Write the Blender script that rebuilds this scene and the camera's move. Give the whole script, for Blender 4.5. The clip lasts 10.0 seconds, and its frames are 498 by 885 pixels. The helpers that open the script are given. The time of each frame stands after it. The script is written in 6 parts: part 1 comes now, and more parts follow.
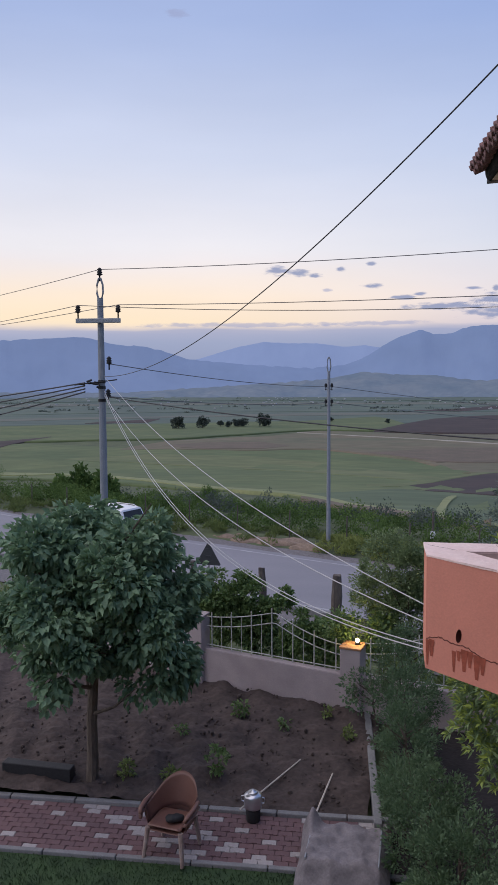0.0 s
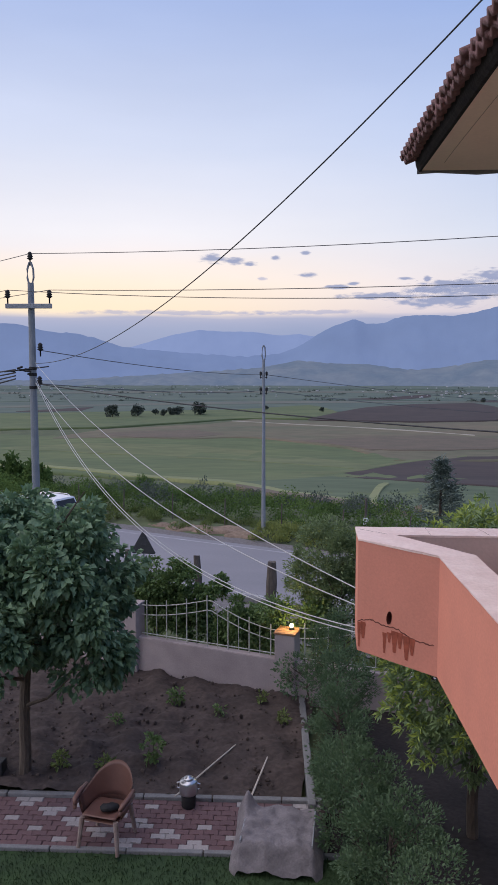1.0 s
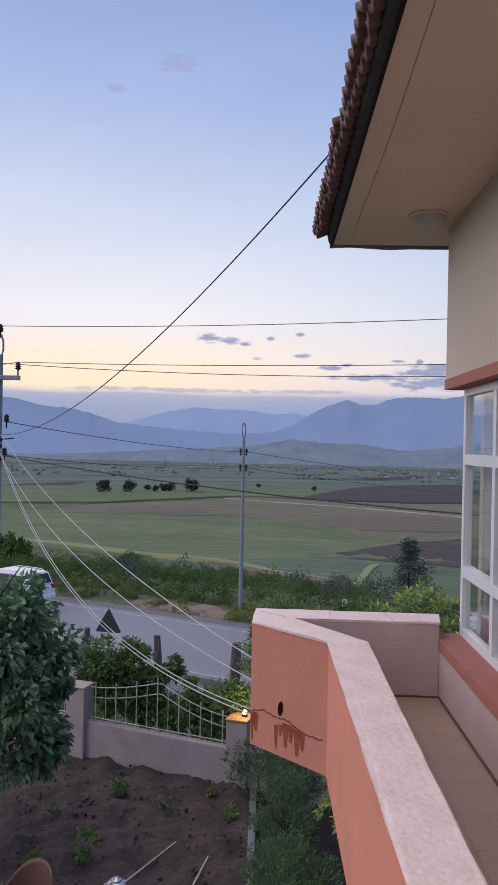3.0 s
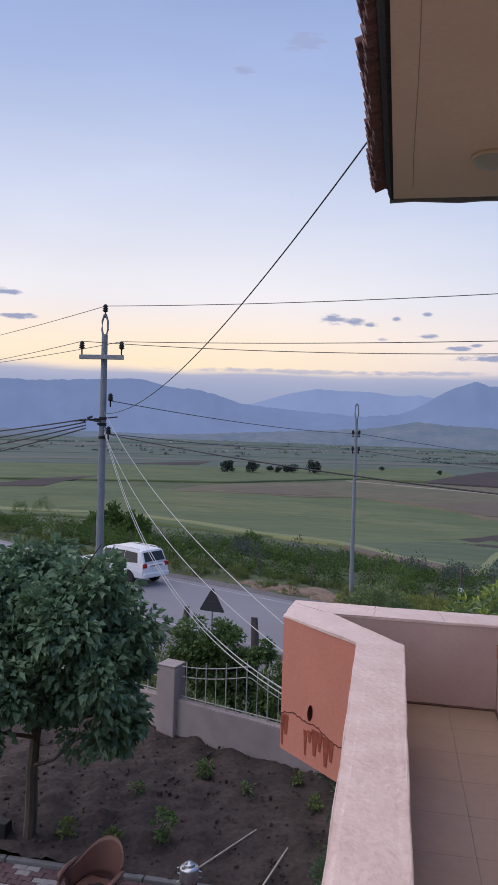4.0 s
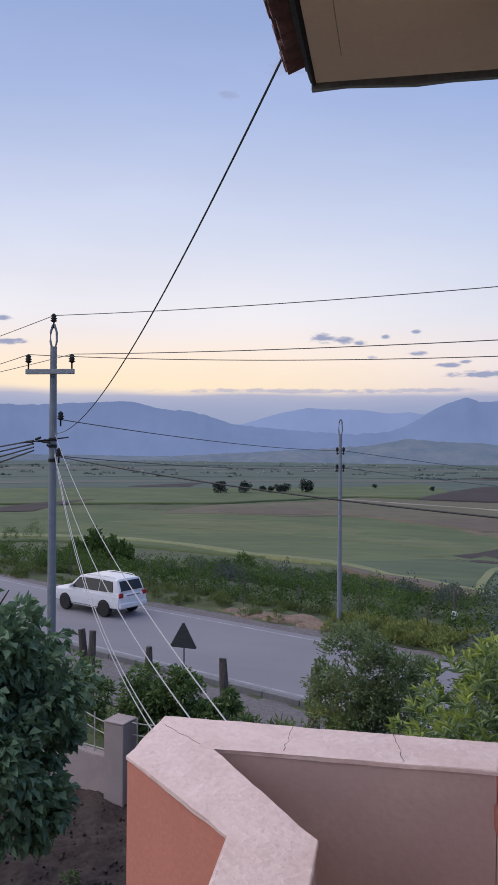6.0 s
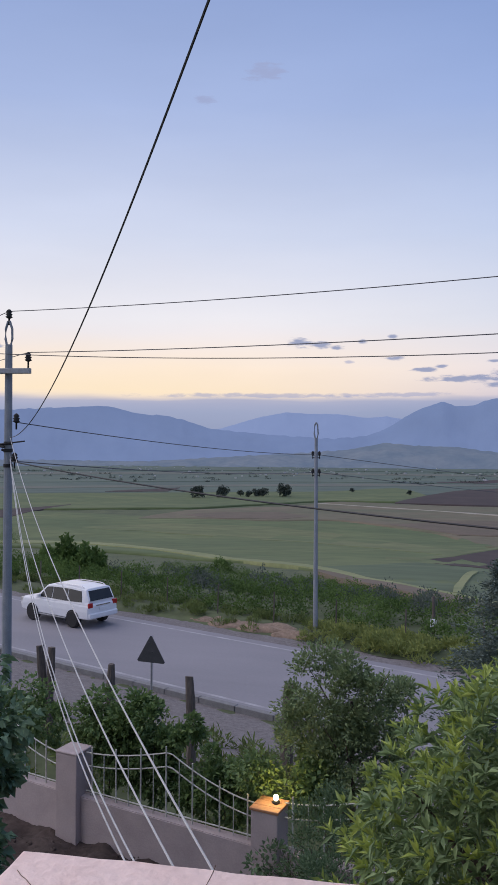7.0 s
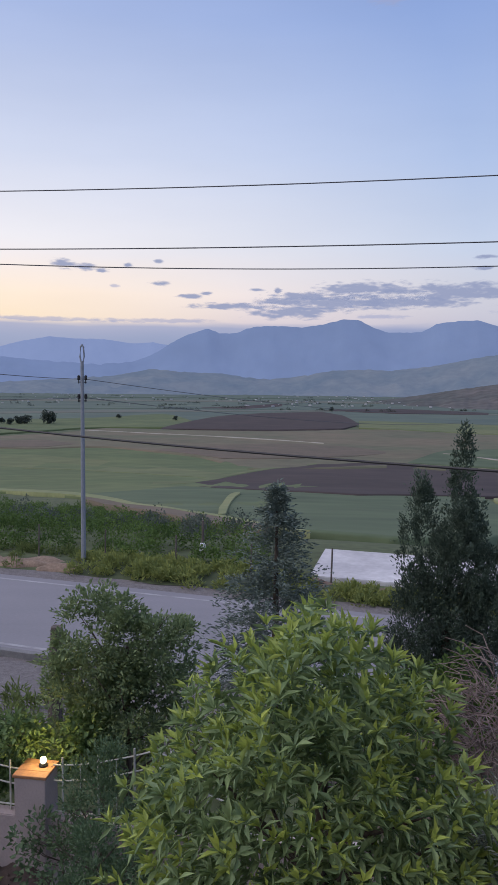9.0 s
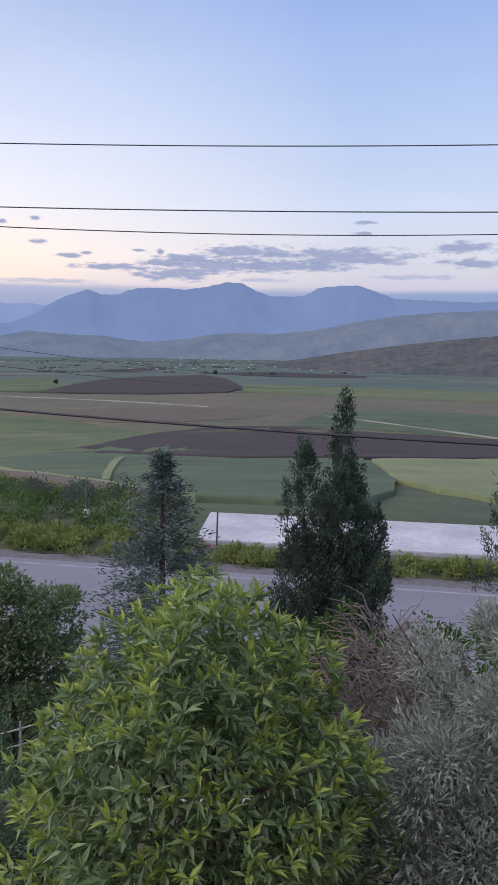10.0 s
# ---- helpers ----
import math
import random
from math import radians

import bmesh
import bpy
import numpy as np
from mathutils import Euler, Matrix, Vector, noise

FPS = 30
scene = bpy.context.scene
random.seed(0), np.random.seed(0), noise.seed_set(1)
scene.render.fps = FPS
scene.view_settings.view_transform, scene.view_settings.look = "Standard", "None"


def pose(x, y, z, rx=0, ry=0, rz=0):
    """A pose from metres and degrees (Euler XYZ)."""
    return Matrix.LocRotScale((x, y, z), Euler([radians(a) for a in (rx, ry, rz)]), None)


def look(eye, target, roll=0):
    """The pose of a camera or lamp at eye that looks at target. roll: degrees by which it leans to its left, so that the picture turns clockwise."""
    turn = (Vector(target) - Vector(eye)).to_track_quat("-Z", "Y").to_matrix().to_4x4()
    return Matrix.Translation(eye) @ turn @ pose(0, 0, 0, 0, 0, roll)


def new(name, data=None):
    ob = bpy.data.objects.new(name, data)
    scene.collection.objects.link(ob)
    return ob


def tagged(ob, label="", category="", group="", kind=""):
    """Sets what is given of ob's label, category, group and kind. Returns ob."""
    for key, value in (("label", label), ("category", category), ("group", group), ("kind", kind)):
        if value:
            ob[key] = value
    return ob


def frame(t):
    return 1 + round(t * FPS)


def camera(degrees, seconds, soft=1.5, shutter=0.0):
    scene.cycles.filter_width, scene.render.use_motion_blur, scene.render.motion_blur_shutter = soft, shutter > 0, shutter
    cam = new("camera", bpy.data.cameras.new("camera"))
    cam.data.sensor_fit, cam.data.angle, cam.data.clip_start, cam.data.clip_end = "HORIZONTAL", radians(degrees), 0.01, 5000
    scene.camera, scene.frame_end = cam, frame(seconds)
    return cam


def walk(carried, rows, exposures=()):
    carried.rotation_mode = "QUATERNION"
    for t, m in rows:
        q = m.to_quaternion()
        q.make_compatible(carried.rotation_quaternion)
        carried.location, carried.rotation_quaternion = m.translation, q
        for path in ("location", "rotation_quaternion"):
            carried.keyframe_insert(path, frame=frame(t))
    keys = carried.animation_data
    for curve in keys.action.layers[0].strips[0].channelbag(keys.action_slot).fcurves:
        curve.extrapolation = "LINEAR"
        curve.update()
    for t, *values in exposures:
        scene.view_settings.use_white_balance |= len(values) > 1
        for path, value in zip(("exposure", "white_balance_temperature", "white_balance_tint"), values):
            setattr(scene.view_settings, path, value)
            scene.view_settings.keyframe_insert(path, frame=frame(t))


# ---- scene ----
cam = camera(35.3, 10.0)
PATH = [
    (0, (-0.565, -5.046, 1.222), (-0.994, -3.099, 1.058), -0.3),
    (0.5, (-0.545, -5.046, 1.213), (-0.841, -3.077, 1.028), -0.2),
    (1, (-0.555, -5.044, 1.207), (-0.821, -3.071, 1.013), 0.0),
    (1.5, (-0.546, -5.05, 1.213), (-0.799, -3.075, 1.027), 0.1),
    (2, (-0.474, -5.016, 1.196), (-0.643, -3.027, 1.075), -0.7),
    (2.2, (-0.356, -4.977, 1.18), (-0.488, -2.983, 1.092), -1.2),
    (3.3, (0.241, -4.574, 1.169), (-0.09, -2.602, 1.181), 1.7),
    (3.5, (0.343, -4.465, 1.168), (-0.06, -2.506, 1.163), 1.2),
    (4, (0.559, -4.137, 1.147), (0.002, -2.216, 1.097), 1.7),
    (4.5, (0.611, -3.59, 1.132), (0.052, -1.67, 1.112), 1.7),
    (5, (0.692, -3.124, 1.119), (0.154, -1.198, 1.115), 1.2),
    (5.5, (0.699, -2.643, 1.094), (0.154, -0.718, 1.094), 0.8),
    (5.7, (0.666, -2.424, 1.102), (0.119, -0.5, 1.103), 0.7),
    (6.8, (0.58, -1.236, 1.06), (0.08, 0.7, 1.068), -0.1),
    (7, (0.547, -1.043, 1.075), (0.063, 0.897, 1.089), 0.3),
    (7.5, (0.521, -0.719, 1.068), (0.104, 1.237, 1.085), 0.3),
    (8, (0.47, -0.302, 1.058), (0.162, 1.675, 1.068), 0.4),
    (8.5, (0.361, 0.001, 1.047), (0.222, 1.996, 1.035), 0.5),
    (9, (0.318, 0.175, 0.999), (0.422, 2.165, 0.829), 0.6),
    (9.2, (0.32, 0.138, 0.96), (0.469, 2.121, 0.746), -0.0),
    (9.5, (0.312, 0.148, 1.022), (0.52, 2.125, 0.801), -0.6),
    (10, (0.306, 0.171, 1.049), (0.702, 2.114, 0.79), 1.0),
]
walk(cam, [(t, look(e, g, r)) for t, e, g, r in PATH], [(0, 0.0), (0.6, 0.09), (2, 0.09), (3.5, 0.04), (7, -0.02), (8.5, -0.12), (9.3, 0.12), (10, 0.18)])

# ---------------------------------------------------------------- light
def lin(r, g, b, a=1.0):
    f = lambda v: (v / 255 / 12.92) if v <= 10 else ((v / 255 + 0.055) / 1.055) ** 2.4
    return (f(r), f(g), f(b), a)


def sky_world():
    w = bpy.data.worlds.new("dusk_sky")
    scene.world = w
    w.use_nodes = True
    nt = w.node_tree
    nt.nodes.clear()
    N, L = nt.nodes.new, nt.links.new
    out, bg = N("ShaderNodeOutputWorld"), N("ShaderNodeBackground")
    tc, sep = N("ShaderNodeTexCoord"), N("ShaderNodeSeparateXYZ")
    L(tc.outputs["Generated"], sep.inputs[0])
    ramp = N("ShaderNodeValToRGB")
    stops = [(0.0, (136, 149, 184)), (0.045, (156, 167, 200)), (0.060, (172, 177, 206)), (0.067, (232, 218, 222)), (0.10, (246, 233, 232)),
             (0.16, (232, 233, 244)), (0.26, (207, 217, 243)), (0.40, (170, 188, 231)), (0.52, (150, 170, 217)), (1.0, (130, 155, 208))]
    e = ramp.color_ramp.elements
    while len(e) < len(stops):
        e.new(0.5)
    for el, (p, c) in zip(e, stops):
        el.position, el.color = p, lin(*c)
    # the low haze bank has a gently uneven top
    bmap = N("ShaderNodeMapping")
    bmap.inputs["Scale"].default_value = (5, 5, 40)
    L(tc.outputs["Generated"], bmap.inputs[0])
    bn = N("ShaderNodeTexNoise")
    bn.inputs["Scale"].default_value, bn.inputs["Detail"].default_value = 1.0, 5
    L(bmap.outputs[0], bn.inputs["Vector"])
    high = N("ShaderNodeMath")
    high.operation = "MULTIPLY_ADD"
    high.inputs[1].default_value = 0.016
    L(bn.outputs[0], high.inputs[0])
    low = N("ShaderNodeMath")
    low.operation = "SUBTRACT"
    low.inputs[1].default_value = 0.008
    L(sep.outputs["Z"], low.inputs[0])
    L(low.outputs[0], high.inputs[2])
    L(high.outputs[0], ramp.inputs[0])
    # afterglow low over the place where the sun went down
    dot = N("ShaderNodeVectorMath")
    dot.operation = "DOT_PRODUCT"
    dot.inputs[1].default_value = Vector((-0.42, 0.9, 0.05)).normalized()
    L(tc.outputs["Generated"], dot.inputs[0])
    mr = N("ShaderNodeMapRange")
    mr.inputs[1].default_value, mr.inputs[2].default_value, mr.inputs[4].default_value = 0.88, 1.0, 0.72
    L(dot.outputs["Value"], mr.inputs[0])
    band = N("ShaderNodeValToRGB")
    band.color_ramp.elements[0].position, band.color_ramp.elements[0].color = 0.058, (0, 0, 0, 1)
    band.color_ramp.elements[1].position, band.color_ramp.elements[1].color = 0.068, (1, 1, 1, 1)
    for p, v in ((0.088, 0.8), (0.145, 0.0)):
        x = band.color_ramp.elements.new(p)
        x.color = (v, v, v, 1)
    L(high.outputs[0], band.inputs[0])
    mul = N("ShaderNodeMath")
    mul.operation = "MULTIPLY"
    L(mr.outputs[0], mul.inputs[0])
    L(band.outputs[0], mul.inputs[1])
    mix = N("ShaderNodeMix")
    mix.data_type = "RGBA"
    L(mul.outputs[0], mix.inputs["Factor"])
    L(ramp.outputs[0], mix.inputs[6])
    mix.inputs[7].default_value = lin(255, 236, 198)
    # the sky turns from a rosy west to a deeper blue away from the afterglow
    mr2 = N("ShaderNodeMapRange")
    mr2.inputs[1].default_value, mr2.inputs[2].default_value = 0.72, 0.98
    L(dot.outputs["Value"], mr2.inputs[0])
    tint = N("ShaderNodeMix")
    tint.data_type = "RGBA"
    L(mr2.outputs[0], tint.inputs["Factor"])
    tint.inputs[6].default_value, tint.inputs[7].default_value = (0.69, 0.785, 0.90, 1), (1.07, 1.035, 0.985, 1)
    side = N("ShaderNodeVectorMath")
    side.operation = "MULTIPLY"
    L(mix.outputs[2], side.inputs[0])
    L(tint.outputs[2], side.inputs[1])
    # thin uneven streaks of haze
    mp = N("ShaderNodeMapping")
    mp.inputs["Scale"].default_value = (1.6, 1.6, 6)
    L(tc.outputs["Generated"], mp.inputs[0])
    no = N("ShaderNodeTexNoise")
    no.inputs["Scale"].default_value, no.inputs["Detail"].default_value = 2.2, 5
    L(mp.outputs[0], no.inputs["Vector"])
    m2 = N("ShaderNodeMapRange")
    m2.inputs[1].default_value, m2.inputs[2].default_value, m2.inputs[3].default_value, m2.inputs[4].default_value = 0.35, 0.7, 0.978, 1.022
    L(no.outputs[0], m2.inputs[0])
    sc = N("ShaderNodeVectorMath")
    sc.operation = "SCALE"
    L(side.outputs[0], sc.inputs[0])
    L(m2.outputs[0], sc.inputs["Scale"])
    L(sc.outputs[0], bg.inputs["Color"])
    bg.inputs["Strength"].default_value = 1.0
    L(bg.outputs[0], out.inputs[0])


sky_world()
sun = new("sun", bpy.data.lights.new("sun", "SUN"))
sun.data.energy, sun.data.angle, sun.data.color = 2.15, radians(100), (1.0, 0.86, 0.74)
sun.matrix_world = look((-9, -1, 12), (0, 0, 0))

# ---------------------------------------------------------------- materials
def mat(name, c1, c2=None, rough=0.8, scale=8.0, metal=0.0, bump=0.0, bump_scale=40.0, fine=0.12, detail=6, rand=0.0, island=0.0, spec=0.4, stretch=(1, 1, 1),
        glow=None, glow_power=1.0, trans=0.0):
    m = bpy.data.materials.new(name)
    m.use_nodes = True
    nt = m.node_tree
    N, L = nt.nodes.new, nt.links.new
    b = nt.nodes["Principled BSDF"]
    b.inputs["Roughness"].default_value, b.inputs["Metallic"].default_value = rough, metal
    b.inputs["Specular IOR Level"].default_value = spec
    c2 = c2 or tuple(v * 0.75 for v in c1)
    tc, mp = N("ShaderNodeTexCoord"), N("ShaderNodeMapping")
    mp.inputs["Scale"].default_value = stretch
    L(tc.outputs["Object"], mp.inputs[0])
    n1, n2 = N("ShaderNodeTexNoise"), N("ShaderNodeTexNoise")
    for n, s, d in ((n1, scale, detail), (n2, bump_scale, 8)):
        n.inputs["Scale"].default_value, n.inputs["Detail"].default_value = s, d
        L(mp.outputs[0], n.inputs["Vector"])
    r = N("ShaderNodeMapRange")
    r.inputs[1].default_value, r.inputs[2].default_value = 0.3, 0.7
    L(n1.outputs[0], r.inputs[0])
    fac = r.outputs[0]
    if rand or island:
        src = N("ShaderNodeObjectInfo").outputs["Random"] if rand else N("ShaderNodeNewGeometry").outputs["Random Per Island"]
        k = N("ShaderNodeMix")
        k.inputs[0].default_value = rand or island
        L(fac, k.inputs[2])
        L(src, k.inputs[3])
        fac = k.outputs[0]
    mix = N("ShaderNodeMix")
    mix.data_type = "RGBA"
    L(fac, mix.inputs["Factor"])
    mix.inputs[6].default_value, mix.inputs[7].default_value = (*c1, 1), (*c2, 1)
    r2 = N("ShaderNodeMapRange")
    r2.inputs[1].default_value, r2.inputs[2].default_value, r2.inputs[3].default_value, r2.inputs[4].default_value = 0.25, 0.75, 1 - fine, 1 + fine
    L(n2.outputs[0], r2.inputs[0])
    sc = N("ShaderNodeVectorMath")
    sc.operation = "SCALE"
    L(mix.outputs[2], sc.inputs[0])
    L(r2.outputs[0], sc.inputs["Scale"])
    L(sc.outputs[0], b.inputs["Base Color"])
    if bump:
        bp = N("ShaderNodeBump")
        bp.inputs["Strength"].default_value, bp.inputs["Distance"].default_value = min(1, bump), 0.02
        L(n2.outputs[0], bp.inputs["Height"])
        L(bp.outputs[0], b.inputs["Normal"])
    if glow:
        b.inputs["Emission Color"].default_value, b.inputs["Emission Strength"].default_value = (*glow, 1), glow_power
    if trans:
        tr, ms = N("ShaderNodeBsdfTranslucent"), N("ShaderNodeMixShader")
        L(sc.outputs[0], tr.inputs[0])
        ms.inputs[0].default_value = trans
        L(b.outputs[0], ms.inputs[1])
        L(tr.outputs[0], ms.inputs[2])
        L(ms.outputs[0], nt.nodes["Material Output"].inputs[0])
    return m


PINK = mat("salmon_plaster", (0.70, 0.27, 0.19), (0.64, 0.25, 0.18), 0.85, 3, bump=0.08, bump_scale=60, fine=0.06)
# darker copy of the salmon, for the shaded front of the parapet
PINK_SHADED = mat("salmon_shaded_plaster", (0.62, 0.25, 0.185), (0.56, 0.23, 0.17), 0.85, 3, bump=0.08, bump_scale=60, fine=0.06)
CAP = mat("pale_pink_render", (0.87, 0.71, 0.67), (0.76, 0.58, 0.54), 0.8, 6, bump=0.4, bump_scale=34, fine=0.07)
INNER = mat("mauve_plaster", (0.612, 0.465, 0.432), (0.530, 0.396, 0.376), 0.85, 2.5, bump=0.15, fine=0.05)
WALLC = mat("cream_house_paint", (0.598, 0.493, 0.410), (0.540, 0.448, 0.378), 0.85, 1.5, bump=0.15, fine=0.04)
BAND = mat("red_brown_band_paint", (0.42, 0.16, 0.12), (0.36, 0.14, 0.11), 0.8, 4, fine=0.08)
SOFFIT = mat("beige_soffit_paint", (0.864, 0.672, 0.543), (0.792, 0.612, 0.496), 0.85, 1.2, fine=0.04)
FASCIA = mat("dark_timber", (0.022, 0.019, 0.022), (0.035, 0.03, 0.03), 0.9, 12, bump=0.4, spec=0.15)
TILE = mat("weathered_clay_tile", (0.22, 0.108, 0.108), (0.15, 0.084, 0.086), 0.8, 9, bump=0.5, rand=0.5, fine=0.2)
FLOORT = mat("brown_floor_tile", (0.450, 0.323, 0.240), (0.385, 0.275, 0.207), 0.38, 2, fine=0.05)
GROUT = mat("dull_grout", (0.40, 0.288, 0.215), None, 0.9)
WHITE = mat("white_pvc", (0.72, 0.73, 0.76), (0.66, 0.68, 0.72), 0.4, 3, fine=0.03)
DOME = mat("frosted_glass_shade", (0.50, 0.48, 0.44), (0.46, 0.44, 0.40), 0.35, 4, fine=0.03)
CONC = mat("grey_concrete", (0.211, 0.211, 0.211), (0.167, 0.167, 0.174), 0.9, 6, bump=0.4, fine=0.15)
POLE = mat("pole_concrete", (0.26, 0.28, 0.31), (0.21, 0.23, 0.26), 0.85, 5, bump=0.3, fine=0.12)
SLABC = mat("pale_concrete", (0.56, 0.55, 0.56), (0.40, 0.39, 0.41), 0.9, 0.5, fine=0.15, bump_scale=4)
WALLF = mat("fence_wall_render", (0.460, 0.391, 0.391), (0.380, 0.322, 0.322), 0.9, 2.5, bump=0.3, fine=0.08)
IRON = mat("pale_fence_paint", (0.546, 0.559, 0.520), (0.416, 0.403, 0.364), 0.6, 14, fine=0.15)
CAPTILE = mat("terracotta_cap_tile", (0.440, 0.228, 0.120), (0.360, 0.180, 0.096), 0.7, 12, fine=0.15)
ROADM = mat("worn_asphalt", (0.234, 0.226, 0.250), (0.195, 0.191, 0.211), 0.75, 0.5, bump=0.2, bump_scale=30, fine=0.08, stretch=(0.25, 1, 1))
LINE = mat("worn_white_line", (0.40, 0.40, 0.42), (0.24, 0.235, 0.25), 0.8, 1.5)
GRAVEL = mat("grey_gravel", (0.195, 0.180, 0.180), (0.128, 0.116, 0.116), 0.95, 6, bump=0.8, bump_scale=25, fine=0.35)
SOIL = mat("dug_soil", (0.078, 0.058, 0.052), (0.044, 0.033, 0.030), 0.98, 1.6, bump=1.0, bump_scale=12, fine=0.35)
CLOD = mat("soil_clods", (0.088, 0.067, 0.059), (0.054, 0.042, 0.037), 0.98, 3, bump=0.8, bump_scale=30, island=0.6, fine=0.25)
LAWN = mat("lawn", (0.045, 0.085, 0.030), (0.028, 0.055, 0.022), 0.9, 3, bump=0.8, bump_scale=60, fine=0.3)
PAVE_R = mat("red_paver", (0.163, 0.094, 0.097), (0.111, 0.070, 0.076), 0.9, 20, bump=0.4, rand=0.5, fine=0.15)
PAVE_W = mat("pale_paver", (0.377, 0.344, 0.336), (0.271, 0.246, 0.246), 0.9, 20, bump=0.4, rand=0.5, fine=0.15)
GROUNDM = mat("grassy_ground", (0.092, 0.112, 0.050), (0.055, 0.072, 0.036), 0.95, 0.06, fine=0.3, bump=0.5, bump_scale=1.5)
PLASTIC = mat("brown_plastic", (0.169, 0.086, 0.068), (0.144, 0.075, 0.060), 0.45, 6, fine=0.05)
BLACK = mat("black_rubber", (0.015, 0.015, 0.017), (0.022, 0.022, 0.024), 0.7, 20)
STEEL = mat("brushed_aluminium", (0.62, 0.63, 0.66), (0.52, 0.53, 0.56), 0.3, 10, metal=0.9, fine=0.05)
GREYMET = mat("galvanised_steel", (0.35, 0.36, 0.38), (0.28, 0.29, 0.31), 0.5, 12, metal=0.6)
CLOTH = mat("grey_blanket", (0.230, 0.208, 0.218), (0.145, 0.132, 0.140), 0.95, 7, bump=0.5, fine=0.15)
WOOD = mat("weathered_wood", (0.15, 0.125, 0.11), (0.09, 0.075, 0.068), 0.95, 14, bump=0.7, fine=0.25, stretch=(1, 1, 0.15))
PALEWOOD = mat("peeled_stick", (0.585, 0.520, 0.455), (0.442, 0.390, 0.338), 0.9, 14, stretch=(1, 1, 0.2))
BARK = mat("bark", (0.12, 0.095, 0.075), (0.07, 0.055, 0.045), 0.95, 12, bump=0.8, fine=0.25, stretch=(1, 1, 0.25))
LEAF_LIME = mat("broad_leaf", (0.225, 0.345, 0.190), (0.100, 0.178, 0.108), 0.55, 2, island=0.75, trans=0.25)
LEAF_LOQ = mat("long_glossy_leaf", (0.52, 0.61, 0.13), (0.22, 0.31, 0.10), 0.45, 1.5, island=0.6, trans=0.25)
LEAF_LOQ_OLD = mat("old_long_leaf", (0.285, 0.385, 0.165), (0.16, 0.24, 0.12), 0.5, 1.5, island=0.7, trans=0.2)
LEAF_HEDGE = mat("hedge_leaf", (0.145, 0.225, 0.115), (0.078, 0.135, 0.070), 0.6, 2, island=0.75, trans=0.25)
LEAF_VINE = mat("vine_leaf", (0.192, 0.288, 0.096), (0.096, 0.163, 0.067), 0.6, 2, island=0.7, trans=0.3)
LEAF_SHRUB = mat("shrub_leaf", (0.28, 0.36, 0.165), (0.14, 0.20, 0.10), 0.65, 2, island=0.7, trans=0.25)
LEAF_CYP = mat("cypress_spray", (0.112, 0.155, 0.108), (0.058, 0.086, 0.064), 0.8, 2, island=0.7, trans=0.1)
LEAF_SPRUCE = mat("conifer_spray", (0.195, 0.245, 0.210), (0.125, 0.165, 0.145), 0.8, 2, island=0.7, trans=0.1)
LEAF_OLIVE = mat("silver_leaf", (0.50, 0.54, 0.46), (0.235, 0.27, 0.225), 0.7, 2, island=0.75, trans=0.2)
TWIG = mat("dry_twig", (0.281, 0.223, 0.207), (0.165, 0.129, 0.119), 0.95, 5)
WEED = mat("weeds", (0.210, 0.270, 0.083), (0.120, 0.158, 0.060), 0.9, 1.0, island=0.6, trans=0.25)
# leaf colour greyed to carry the haze in front of far trees
FARLEAF = mat("haze_tinted_leaf", (0.095, 0.118, 0.092), (0.065, 0.084, 0.074), 0.95, 0.1, island=0.5)
YWEED = mat("flowering_weeds", (0.33, 0.36, 0.10), (0.19, 0.245, 0.09), 0.9, 1.0, island=0.7, trans=0.25)
BUSHF = mat("bush_leaf", (0.155, 0.240, 0.068), (0.050, 0.092, 0.030), 0.85, 0.35, island=0.3, spec=0.15, trans=0.2)
BUSHG = mat("grey_bush_leaf", (0.150, 0.178, 0.150), (0.070, 0.090, 0.076), 0.85, 0.35, island=0.3, spec=0.15, trans=0.2)
CARP = mat("white_car_paint", (0.74, 0.75, 0.78), (0.70, 0.71, 0.75), 0.22, 3, fine=0.02, spec=0.6)
GLASSD = mat("tinted_glass", (0.02, 0.024, 0.03), (0.025, 0.03, 0.035), 0.12, 3, fine=0.02, spec=0.25)
ALLOY = mat("alloy_wheel", (0.45, 0.46, 0.48), (0.36, 0.37, 0.39), 0.4, 8, metal=0.2)
TAIL = mat("red_tail_lamp", (0.40, 0.02, 0.02), (0.32, 0.02, 0.02), 0.25, 5)
CHROME = mat("chrome", (0.6, 0.6, 0.62), (0.5, 0.5, 0.52), 0.2, 5, metal=1.0)
WIREL = mat("pale_cable", (0.50, 0.50, 0.50), (0.42, 0.42, 0.42), 0.6, 5)
WIRED = mat("dark_cable", (0.05, 0.05, 0.055), (0.035, 0.035, 0.04), 0.6, 5)
WIREM = mat("line_wire", (0.10, 0.10, 0.115), (0.08, 0.08, 0.09), 0.6, 5)
RUST = mat("rust_brown_stain", (0.33, 0.085, 0.05), (0.25, 0.065, 0.04), 0.9, 15, fine=0.2)
# dark colour stands in for the shade within the crack and drain
CRACKM = mat("crack_shadow", (0.14, 0.05, 0.04), None, 1.0)
CURTAIN = mat("white_net_curtain", (0.62, 0.64, 0.68), (0.54, 0.56, 0.60), 0.9, 6, trans=0.3)
SIGNM = mat("sign_back", (0.05, 0.052, 0.058), (0.04, 0.042, 0.046), 0.6, 8)
ROOMW = mat("room_wall", (0.45, 0.43, 0.40), None, 0.9, 1)
LAMPG = mat("lit_bulb", (0.9, 0.85, 0.6), None, 0.4, 5, glow=(1.0, 0.85, 0.5), glow_power=6)


